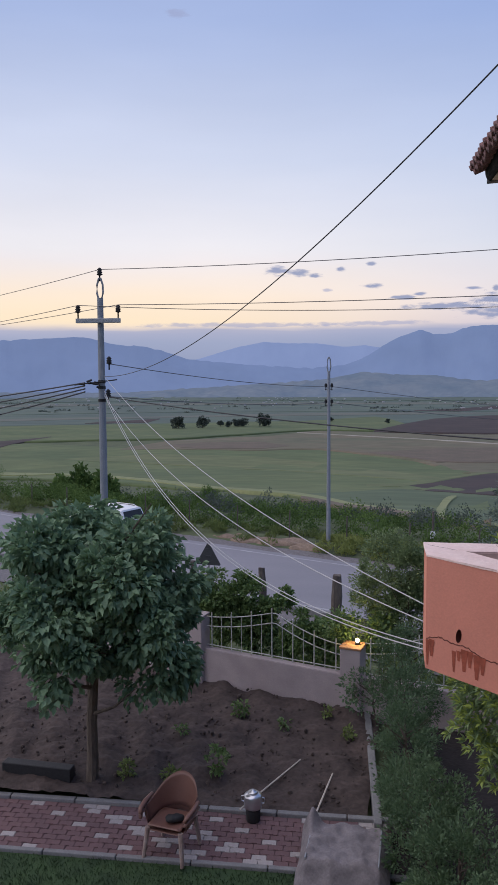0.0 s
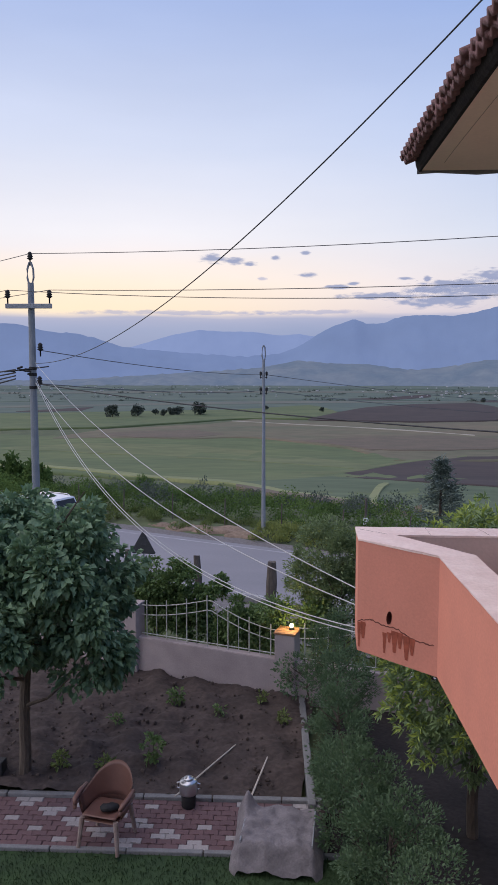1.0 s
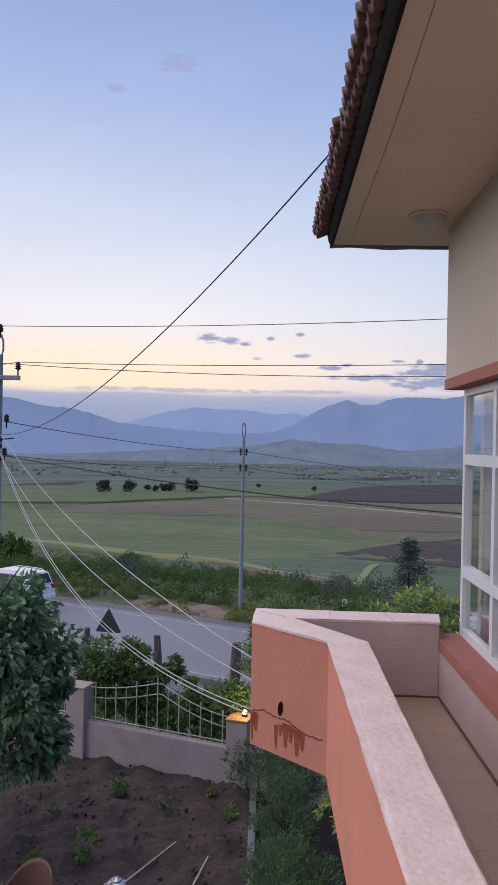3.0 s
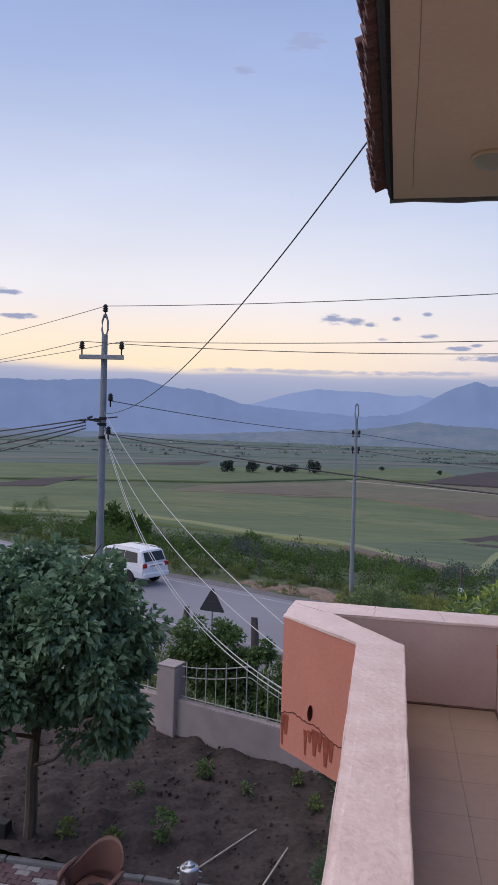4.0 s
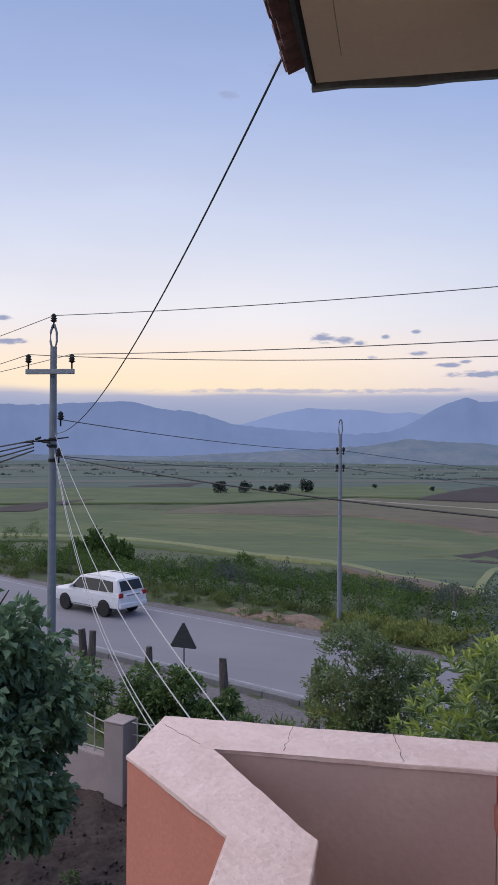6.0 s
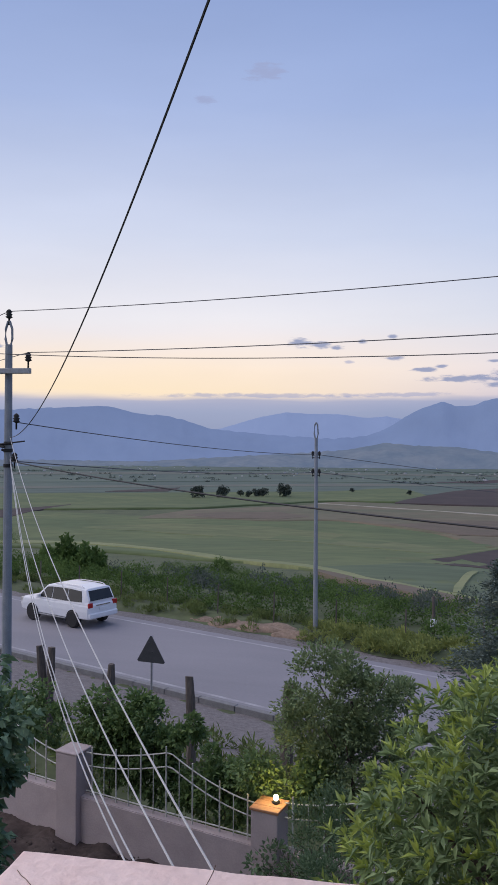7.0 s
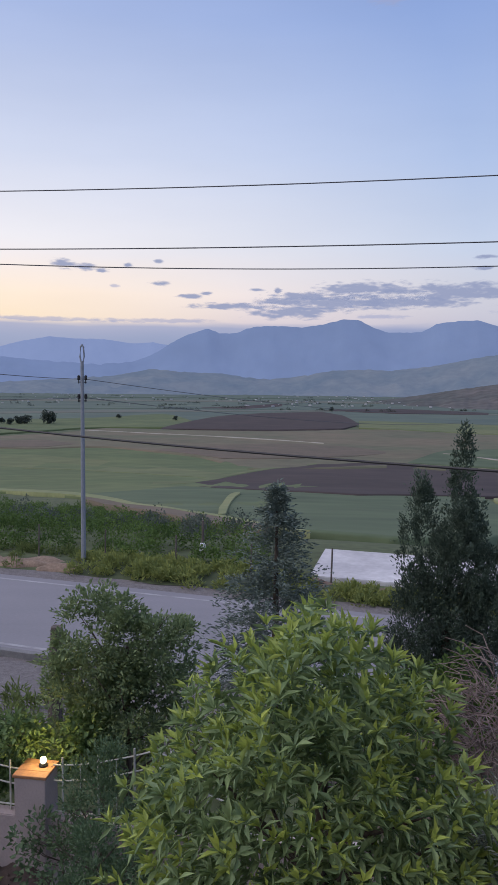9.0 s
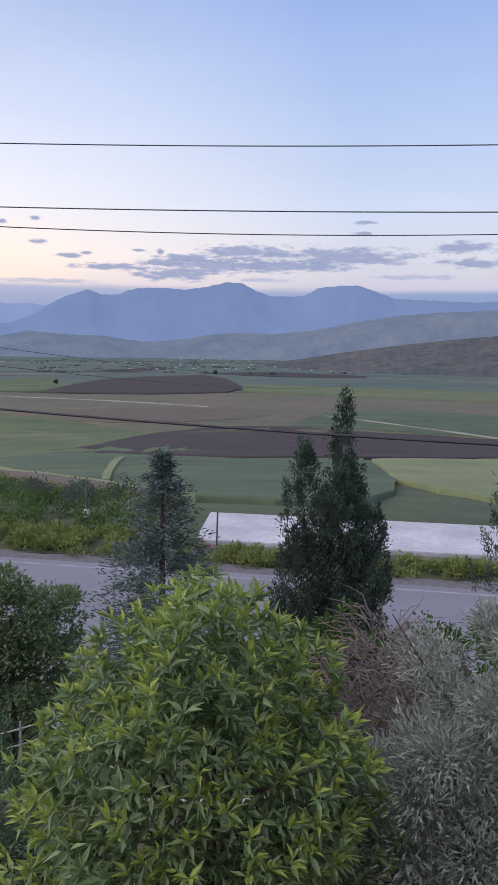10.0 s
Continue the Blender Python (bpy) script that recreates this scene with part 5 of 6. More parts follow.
def wire(a, b, sag, r, material, label):
    bm = bmesh.new()
    A, C = Vector(a), Vector(b)
    pts = [A.lerp(C, i / 40) - Vector((0, 0, 4 * sag * (i / 40) * (1 - i / 40))) for i in range(41)]
    tagged(part("overhead_wire" if material is not WIREL else "service_cable", tube(bm, pts, r, 5), material), label, "cable")


X1, Y1 = P1
HV = "thin overhead power line strung between poles"
def span(p, m, c1, c2, run, r, material, label):
    """A sagging wire from p: plan slope m, rise c1 and curve c2 against the run in x."""
    pts = [(p[0] + run * i / 60, p[1] + m * run * i / 60, p[2] + c1 * run * i / 60 + c2 * (run * i / 60) ** 2) for i in range(61)]
    tagged(part("overhead_wire", tube(bmesh.new(), pts, r, 5), material), label, "cable")


span((X1, Y1, 4.12), -0.24, -0.0468, 0.00227, 30, 0.0092, WIREM, HV)
span((X1 + 0.54, Y1 - 0.1, 3.17), -0.29, -0.0481, 0.00191, 30, 0.0092, WIREM, HV)
span((X1 - 0.54, Y1 - 0.22, 3.17), -0.09, -0.0741, 0.00362, 30, 0.0092, WIREM, HV)
for ax, ay, az_, lx, ly, lz in ((X1, Y1, 4.12, -40, 40, 5.0), (X1 + 0.54, Y1 - 0.1, 3.17, -40, 39.4, 4.0), (X1 - 0.54, Y1 - 0.22, 3.17, -40, 40.6, 4.0)):
    wire((ax, ay, az_), (lx, ly, lz), 0.4, 0.0092, WIREM, HV)
LV = "low voltage wire running between the two poles"
for za, zb, zc in ((1.62, 0.78, -1.0), (0.75, -0.02, -2.2)):
    wire((X1 + 0.26, Y1 - 0.1, za), (P2[0] - 0.15, P2[1], zb), 0.15, 0.012, WIREM, LV)
    wire((P2[0] + 0.15, P2[1], zb), (30, 90, zc - 2), 0.6, 0.014, WIREM, LV)
span((X1 + 0.2, Y1 - 0.16, 0.75), -0.6, -0.1014, 0.00405, 24, 0.014, WIRED, "thick black overhead cable sagging across the slope")
for k in range(4):
    wire((X1 - 0.4, Y1 - 0.2, 1.12 - 0.08 * k), (-40, 30 + 3 * k, -0.6 - 0.7 * k), 0.5, 0.02, WIRED, "dark overhead cable leading off the pole")
def drop(m, c0, c1, c2, y_end, r, material, name, label, dx=0.0):
    """A cable from the pole towards the house: plan slope m, and height c0 + c1 d + c2 d d."""
    pts = []
    for i in range(61):
        d = (14.6 - y_end) * i / 60
        pts.append((-8.85 - m * d + dx * i / 60, 14.6 - d, c0 + c1 * d + c2 * d * d))
    tagged(part(name, tube(bmesh.new(), pts, r, 5), material), label, "cable")


SC = "pale service cable slung from the pole to the house"
drop(-0.6937, 1.30, -0.336, 0.0122, 0.80, 0.0065, WIREL, "service_cable", SC)
drop(-0.6827, 0.763, -0.3517, 0.0164, 0.60, 0.0065, WIREL, "service_cable", SC)
drop(-0.6797, 0.90, -0.560, 0.0311, 0.52, 0.0065, WIREL, "service_cable", SC)
drop(-0.6797, 0.80, -0.545, 0.0303, 0.45, 0.0065, WIREL, "service_cable", SC, -0.06)
drop(-0.6973, 1.282, -0.01, 0.0162, -1.0, 0.0078, WIRED, "overhead_wire", "dark service cable rising from the pole to the roof")
tagged(part("roof_mast", tube(bmesh.new(), [(1.99, -1.0, 3.45), (1.99, -1.0, 5.0)], 0.025, 8), GREYMET), "short steel cable mast on the roof", "mast")

# ---------------------------------------------------------------- roadside things
def warning_sign(x, y, top):
    s = tagged(empty("road_sign", Matrix.Translation((x, y, 0)) @ Matrix.Rotation(radians(-6), 4, "Z")), "triangular road sign seen from its dark back on a steel post", "sign")
    bm = bmesh.new()
    h = 0.78
    pts = [(0, h * 0.62), (0.45, -h * 0.38), (-0.45, -h * 0.38)]
    fr = [bm.verts.new((px, -0.012, pz + top - h * 0.62)) for px, pz in pts]
    bk = [bm.verts.new((px, 0.012, pz + top - h * 0.62)) for px, pz in pts]
    bm.faces.new(fr)
    bm.faces.new(bk[::-1])
    for i in range(3):
        bm.faces.new((fr[i], bk[i], bk[(i + 1) % 3], fr[(i + 1) % 3]))
    bmesh.ops.bevel(bm, geom=[e for e in bm.edges if abs(e.verts[0].co.y - e.verts[1].co.y) > 0.02], offset=0.04, segments=3, affect="EDGES")
    part("plate", bm, SIGNM, s, "dark back of the triangular plate")
    part("post", tube(bmesh.new(), [(0, 0.04, ground_z(x, y) - 0.2), (0, 0.04, top - 0.05)], 0.03, 8), GREYMET, s)
    for dz in (0.25, 0.48):
        part("bracket", B(-0.09, -0.03, top - dz - 0.02, 0.09, -0.013, top - dz + 0.02, 0.003), SIGNM, s)


warning_sign(-7.38, 19.55, -4.15)
for (x, y, top, r, lean) in ((-8.5, 15.35, -3.5, 0.09, -0.12), (-8.15, 15.3, -3.52, 0.09, 0.05), (-6.52, 14.93, -3.68, 0.085, 0.02), (-4.52, 14.28, -3.62, 0.09, -0.04), (-2.77, 16.0, -4.15, 0.15, 0.02)):
    z0 = ground_z(x, y) - 0.2
    pts = [(x - lean * 2 * (1 - i / 4), y, z0 + (top - z0) * i / 4) for i in range(5)]
    bm = tube(bmesh.new(), pts, [r * 1.1, r * 1.05, r, r * 1.02, r * 0.85], 9)
    for v in bm.verts:
        v.co += Vector((noise.noise(v.co * 5), noise.noise(v.co * 5 + Vector((4, 0, 0))), noise.noise(v.co * 6) * 0.6)) * 0.05
    tagged(part("fence_stake", bm, WOOD), "thick weathered timber stake" if r > 0.1 else "weathered round timber fence stake", "post", group="timber stakes by the road")
# marker post with a white box beyond the road
mp_ = tagged(empty("meter_post", Matrix.Translation((0.1, 35.5, 0))), "thin wooden post with a white meter box", "post")
part("post", tube(bmesh.new(), [(0, 0, -8), (0, 0, -5.6)], 0.06, 8), WOOD, mp_)
part("box", B(-0.14, -0.2, -7.0, 0.14, -0.06, -6.62, 0.02), WHITE, mp_, "small white meter box")
# concrete platform
bm = prism(bmesh.new(), [(4.5, 31.6), (19, 26.2), (21, 31.2), (5.9, 36.6)], -8.6, -7.15)
bmesh.ops.bevel(bm, geom=bm.edges[:], offset=0.03, segments=2, affect="EDGES")
tagged(part("concrete_platform", bm, SLABC), "bare pale concrete foundation slab beyond the road", "slab")
g = random.Random(9)
bm = bmesh.new()
for _ in range(60):
    u = g.random()
    p = Vector((4.3, 31.3, 0)).lerp(Vector((19, 25.9, 0)), u) + Vector((g.uniform(-0.3, 0.3), -g.random() * 0.9, -7.5 + g.random() * 0.25))
    s = g.uniform(0.1, 0.32)
    bmesh.ops.create_icosphere(bm, subdivisions=1, radius=s, matrix=Matrix.Translation(p) @ Matrix.Diagonal((1.3, 1, 0.7, 1)))
for v in bm.verts:
    v.co += Vector((noise.noise(v.co * 4), noise.noise(v.co * 4 + Vector((3, 0, 0))), noise.noise(v.co * 4 + Vector((0, 3, 0))))) * 0.07
tagged(part("rubble", bm, mat("reddish_rubble", (0.24, 0.165, 0.125), (0.15, 0.11, 0.09), 0.95, 3, bump=0.8, bump_scale=12, island=0.5)), "rubble heaped along the foot of the slab", "rubble", kind="stuff")
# earth mounds on the verge
bm = bmesh.new()
for u, s, sc_ in ((3.5, 5.6, 1.0), (5.2, 5.9, 1.3), (7.0, 5.7, 1.1), (8.6, 5.8, 0.8), (-6, 6.2, 0.8), (-4.5, 6.3, 0.6)):
    bmesh.ops.create_icosphere(bm, subdivisions=3, radius=1, matrix=Matrix.Translation((-4.7 + RX * u + 0.367 * s, 27.3 + RY * u + 0.93 * s, -7.5)) @ Matrix.Diagonal((1.3 * sc_, 0.55 * sc_, 0.26 * sc_, 1)))
for v in bm.verts:
    v.co += Vector((noise.noise(v.co * 1.7), noise.noise(v.co * 1.7 + Vector((3, 0, 0))), noise.noise(v.co * 3.5) * 0.8)) * 0.22
tagged(part("earth_mound", bm, mat("dry_earth", (0.26, 0.19, 0.14), (0.19, 0.14, 0.105), 0.95, 2, bump=0.8, bump_scale=9, fine=0.25), smooth=True), "heaps of dry earth on the road verge", "earth", kind="stuff")

# ---------------------------------------------------------------- the car
def loft(bm, sections):
    rings = [[bm.verts.new(p) for p in s] for s in sections]
    for a, b in zip(rings, rings[1:]):
        for i in range(len(a)):
            bm.faces.new((a[i], a[(i + 1) % len(a)], b[(i + 1) % len(b)], b[i]))
    bm.faces.new(rings[0][::-1])
    bm.faces.new(rings[-1])
    return bm


def car(m):
    c = tagged(empty("suv_car", m), "white four-wheel-drive estate car on the asphalt road", "car")
    # sections from rear (x = -2.45) to front (x = 2.45): lower half-width, belt half-width, heights
    def ring(x, w, zl, zt, rnd=0.1):
        return [(x, -w, zl + 0.05), (x, -w - 0.02, (zl + zt) / 2), (x, -w * 0.985, zt - rnd), (x, -w + 0.12, zt), (x, w - 0.12, zt), (x, w * 0.985, zt - rnd), (x, w + 0.02, (zl + zt) / 2), (x, w, zl + 0.05), (x, w - 0.1, zl), (x, -w + 0.1, zl)]
    low = [ring(-2.46, 0.84, 0.55, 1.05), ring(-2.40, 0.93, 0.45, 1.16), ring(-1.2, 0.96, 0.40, 1.18), ring(0.6, 0.96, 0.40, 1.16), ring(1.2, 0.95, 0.40, 1.15), ring(2.2, 0.92, 0.42, 1.08), ring(2.42, 0.84, 0.46, 0.98), ring(2.47, 0.74, 0.5, 0.86)]
    bm = loft(bmesh.new(), low)
    bmesh.ops.bevel(bm, geom=[e for e in bm.edges if e.calc_length() > 1.0], offset=0.02, segments=2, affect="EDGES")
    part("body", bm, CARP, c, smooth=False)

    def cab(x, w0, w1, z1):
        return [(x, -w0, 1.13), (x, -w1, z1 - 0.06), (x, -w1 + 0.12, z1), (x, w1 - 0.12, z1), (x, w1, z1 - 0.06), (x, w0, 1.13)]
    bm = loft(bmesh.new(), [cab(-2.36, 0.88, 0.80, 1.35), cab(-2.12, 0.9, 0.76, 1.84), cab(-1.2, 0.92, 0.75, 1.90), cab(0.2, 0.92, 0.74, 1.88), cab(0.62, 0.92, 0.76, 1.78), cab(1.30, 0.92, 0.86, 1.2)])
    part("cabin", bm, CARP, c)
    for s in (-1, 1):
        for nme, q in (("side_window", [(0.12, 1.2), (1.02, 1.2), (0.52, 1.70), (0.12, 1.74)]), ("side_window", [(-0.95, 1.2), (0.06, 1.2), (0.06, 1.74), (-0.95, 1.76)]), ("side_window", [(-1.98, 1.24), (-1.0, 1.2), (-1.0, 1.76), (-1.86, 1.72)])):
            bm = bmesh.new()
            f = [bm.verts.new((x, s * (0.935 - (z - 1.13) * 0.235), z)) for x, z in q]
            k = [bm.verts.new((x, s * (0.915 - (z - 1.13) * 0.235), z)) for x, z in q]
            bm.faces.new(f)
            bm.faces.new(k[::-1])
            for i in range(4):
                bm.faces.new((f[i], k[i], k[(i + 1) % 4], f[(i + 1) % 4]))
            part(nme, bm, GLASSD, c, "dark tinted glass")
        part("door_mirror", B(0.85, s * 1.0 - 0.08, 1.18, 1.0, s * 1.0 + 0.08, 1.34, 0.03), CARP, c)
        part("running_board", B(-0.95, s * 0.9 - 0.1, 0.36, 0.95, s * 0.9 + 0.1, 0.42, 0.02), GREYMET, c)
        part("roof_rail", tube(bmesh.new(), [(-1.9, s * 0.66, 1.86), (-1.7, s * 0.66, 1.93), (-0.2, s * 0.66, 1.93), (0.1, s * 0.66, 1.88)], 0.022, 6), CHROME, c)
        part("tail_lamp", B(-2.475, s * 0.78 - 0.13, 1.0, -2.38, s * 0.78 + 0.13, 1.22, 0.02), TAIL, c, "red tail lamp")
        part("headlight", B(2.2, s * 0.72 - 0.16, 0.85, 2.455, s * 0.72 + 0.16, 1.0, 0.03), DOME, c)
        for x in (-1.42, 1.43):
            w = empty("wheel")
            w.parent = c
            w.matrix_basis = Matrix.Translation((x, s * 0.885, 0.39)) @ Matrix.Rotation(s * -math.pi / 2, 4, "X")
            part("tyre", lathe(bmesh.new(), [(0.24, -0.13), (0.36, -0.13), (0.39, -0.09), (0.39, 0.09), (0.36, 0.13), (0.24, 0.13)], 26), BLACK, w, smooth=False)
            part("rim", lathe(bmesh.new(), [(0.24, -0.10), (0.25, 0.12), (0.22, 0.125), (0.20, 0.10), (0.06, 0.105), (0.05, 0.125), (0.01, 0.128)], 20), ALLOY, w)
            bm = bmesh.new()
            bmesh.ops.create_circle(bm, cap_ends=True, segments=26, radius=0.42, matrix=Matrix.Translation((x, s * 0.984, 0.42)) @ Matrix.Rotation(math.pi / 2, 4, "X"))
            r = bmesh.ops.extrude_face_region(bm, geom=bm.faces[:])
            bmesh.ops.translate(bm, vec=(0, -s * 0.2, 0), verts=[v for v in r["geom"] if isinstance(v, bmesh.types.BMVert)])
            part("wheel_arch", bm, BLACK, c)
    bm = bmesh.new()
    f = [bm.verts.new(p) for p in ((-2.385, -0.72, 1.30), (-2.385, 0.72, 1.30), (-2.18, 0.66, 1.75), (-2.18, -0.66, 1.75))]
    k = [bm.verts.new(p) for p in ((-2.36, -0.72, 1.30), (-2.36, 0.72, 1.30), (-2.15, 0.66, 1.75), (-2.15, -0.66, 1.75))]
    bm.faces.new(f)
    bm.faces.new(k[::-1])
    for i in range(4):
        bm.faces.new((f[i], k[i], k[(i + 1) % 4], f[(i + 1) % 4]))
    part("rear_window", bm, GLASSD, c, "dark tinted glass")
    part("rear_bumper", B(-2.54, -0.9, 0.5, -2.36, 0.9, 0.74, 0.05), CARP, c)
    part("number_plate", B(-2.5, -0.26, 0.86, -2.455, 0.26, 0.97, 0.005), WHITE, c)
    part("tailgate_trim", B(-2.49, -0.45, 1.06, -2.45, 0.45, 1.11, 0.005), CHROME, c)


car(Matrix.Translation((-17.33, 34.07, -7.4)) @ Matrix.Rotation(math.atan2(RY, RX), 4, "Z"))

# ---------------------------------------------------------------- plants
def trunk_mesh(base, top, r0, r1, limbs, reach, seed, spread=0.8):
    g = random.Random(seed)
    bm = bmesh.new()
    A, C = Vector(base), Vector(top)
    pts = [A.lerp(C, i / 6) + Vector((g.uniform(-1, 1), g.uniform(-1, 1), 0)) * 0.03 * (i > 0) for i in range(7)]
    tube(bm, pts, [r0 + (r1 - r0) * i / 6 for i in range(7)], 9)
    for k in range(limbs):
        s = pts[2].lerp(pts[6], g.random())
        a = g.random() * math.tau
        e = s + Vector((math.cos(a) * reach * spread, math.sin(a) * reach * spread, reach * g.uniform(0.3, 0.9)))
        m = s.lerp(e, 0.5) + Vector((0, 0, -0.08 * reach))
        tube(bm, [s, m, e], [r1 * 0.8, r1 * 0.5, r1 * 0.15], 6)
    return bm


def tree(name, label, base, top, r0, crowns, leaf, width, n, material, seed, limbs=10, reach=1.0, jitter=0.5, droop=0.3, clumps=60, clump=0.32, category="tree", shell=0.55):
    t = tagged(empty(name), label, category)
    part("trunk", trunk_mesh(base, top, r0, r0 * 0.45, limbs, reach, seed), BARK, t)
    cs, ds = [], []
    for i, (c, r) in enumerate(crowns):
        p, d = crown_points(c, r, n // len(crowns), seed + i, clumps, clump, shell)
        cs.append(p)
        ds.append(d)
    part("crown", leaves("crown", np.concatenate(cs), np.concatenate(ds), leaf, width, material, jitter, seed, 0.25, droop), None, t)
    return t


lobes = [((-5.45, 6.1, -2.25), (1.25, 1.2, 1.25))]
g = random.Random(14)
for k in range(15):
    a, b = k * 2.4 + g.uniform(-0.3, 0.3), -0.55 + 1.5 * (k + 0.5) / 15
    lobes.append(((-5.45 + 1.12 * math.cos(a) * math.cos(b), 6.1 + 1.1 * math.sin(a) * math.cos(b), -2.36 + 1.5 * math.sin(b)), (g.uniform(0.42, 0.6), g.uniform(0.42, 0.6), g.uniform(0.36, 0.5))))
tree("broadleaf_tree", "round broad-leaved tree with a dense dark green crown", (-5.45, 5.75, -5.15), (-5.4, 6.0, -1.6), 0.10,
     lobes, 0.14, 0.10, 21000, LEAF_LIME, 31, 14, 1.2, 0.45, 0.7, 14, 0.27)


def loquat():
    t = tagged(empty("fruit_tree"), "evergreen fruit tree with long pointed leaves in rosettes", "tree")
    part("trunk", trunk_mesh((1.12, 5.35, -5.3), (1.1, 5.35, -1.8), 0.085, 0.04, 22, 1.15, 41), BARK, t)
    g = np.random.default_rng(17)
    young_c, young_d, old_c, old_d = [], [], [], []
    for k in range(2300):
        u = g.normal(size=3)
        u /= np.linalg.norm(u)
        inner = k % 3 == 0
        rad = np.array([1.32, 1.2, 1.8]) * (g.uniform(0.45, 0.8) if inner else g.uniform(0.82, 1.0))
        lump = 1 + 0.34 * noise.noise((u[0] * 2.6, u[1] * 2.6, u[2] * 2.6 + 4))
        p = np.array([1.08, 5.35, -2.35]) + u * rad * lump * np.array([1 - 0.25 * max(0, u[2]), 1, 1])
        up = u * 0.75 + np.array([0, 0, 0.65])
        up /= np.linalg.norm(up)
        a = np.cross(up, [0.3, 0.5, 0.8])
        a /= np.linalg.norm(a)
        b = np.cross(up, a)
        m = g.integers(7, 11)
        for i in range(m):
            th = i * 2.4 + g.uniform(-0.2, 0.2)
            op = 0.35 + 0.9 * i / m
            d = up * math.cos(op) + (a * math.cos(th) + b * math.sin(th)) * math.sin(op)
            # inner and downward rosettes get only the darker leaves
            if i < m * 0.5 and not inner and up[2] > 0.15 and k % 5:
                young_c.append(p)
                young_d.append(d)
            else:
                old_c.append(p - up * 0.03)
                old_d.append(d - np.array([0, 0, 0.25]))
    part("crown", leaves("crown", young_c, young_d, 0.122, 0.033, LEAF_LOQ, 0.25, 5, 0.3), None, t, "yellow-green young leaves")
    part("crown", leaves("crown", old_c, old_d, 0.132, 0.036, LEAF_LOQ_OLD, 0.2, 6, 0.3), None, t, "dark older leaves, filling the crown's inside and underside")


loquat()

tree("shrub_tree", "upright fine-leaved shrub behind the garden railing", (-0.75, 10.4, -5.8), (-0.75, 10.4, -2.6), 0.05,
     [((-1.15, 10.5, -2.75), (0.68, 0.6, 1.1)), ((-0.35, 10.4, -2.95), (0.6, 0.55, 0.9)), ((-1.0, 10.4, -3.5), (1.05, 0.6, 0.8))], 0.07, 0.036, 19000, LEAF_SHRUB, 52, 16, 0.9, 0.5, -0.5, 80, 0.19, "shrub", 0.3)

for k, (c, r, n) in enumerate((((-3.9, 10.7, -3.75), (1.0, 0.4, 0.85), 6500), ((-4.75, 10.85, -3.6), (0.6, 0.4, 0.85), 3200), ((-2.7, 10.5, -4.1), (0.8, 0.35, 0.55), 3000), ((-6.6, 11.3, -3.6), (1.1, 0.45, 0.6), 2600), ((-1.3, 10.0, -3.8), (0.45, 0.3, 0.45), 1200), ((-2.05, 9.95, -3.65), (0.32, 0.22, 0.35), 600))):
    v = tagged(empty("climbing_vine"), "leafy green climber sprawling over the iron railing", "climber")
    p, d = crown_points(c, r, n, 70 + k, 60, 0.17, 0.2)
    part("foliage", leaves("foliage", p, d, 0.095, 0.06, LEAF_VINE, 0.6, 70 + k, 0.25, 0.1), None, v)
    part("stem", trunk_mesh((c[0], c[1], -5.9), (c[0], c[1], c[2] + 0.2), 0.016, 0.006, 9, 0.5, 80 + k), BARK, v)

# hedge between the bed and the yard
for k, (c, r, n) in enumerate((((-0.42, 4.5, -4.35), (0.62, 0.65, 0.72), 3600), ((-0.1, 3.5, -4.3), (0.6, 0.65, 0.75), 3200), ((-0.62, 5.5, -4.5), (0.42, 0.6, 0.62), 2200), ((-0.72, 6.6, -4.35), (0.42, 0.65, 0.75), 2600), ((-0.75, 7.7, -4.2), (0.55, 0.6, 0.8), 2600), ((-0.85, 8.7, -4.1), (0.55, 0.5, 0.9), 2200), ((0.15, 2.5, -4.3), (0.6, 0.6, 0.75), 1800))):
    h = tagged(empty("hedge_bush"), "dense green garden hedge bush with small leaves", "hedge", group="hedge bushes along the bed")
    p, d = crown_points(c, r, int(n * 1.9), 100 + k, 44, 0.19, 0.35)
    d[:, 2] += 0.8
    part("foliage", leaves("foliage", p, d, 0.052, 0.024, LEAF_HEDGE, 0.5, 100 + k), None, h)
    part("stem", trunk_mesh((c[0], c[1], -5.3), (c[0], c[1], c[2] + 0.3), 0.035, 0.014, 12, 0.55, 120 + k), BARK, h)
# a leggy rose reaching over the wall
h = tagged(empty("rose_bush"), "sparse leggy rose bush beside the garden pillar", "shrub")
p, d = crown_points((-1.45, 9.0, -4.45), (0.55, 0.4, 0.45), 420, 140, 22, 0.16, 0.5)
part("foliage", leaves("foliage", p, d, 0.075, 0.05, LEAF_HEDGE, 0.6, 140), None, h)
part("stem", trunk_mesh((-1.3, 9.0, -5.3), (-1.4, 9.0, -4.2), 0.02, 0.01, 14, 0.6, 141), BARK, h)

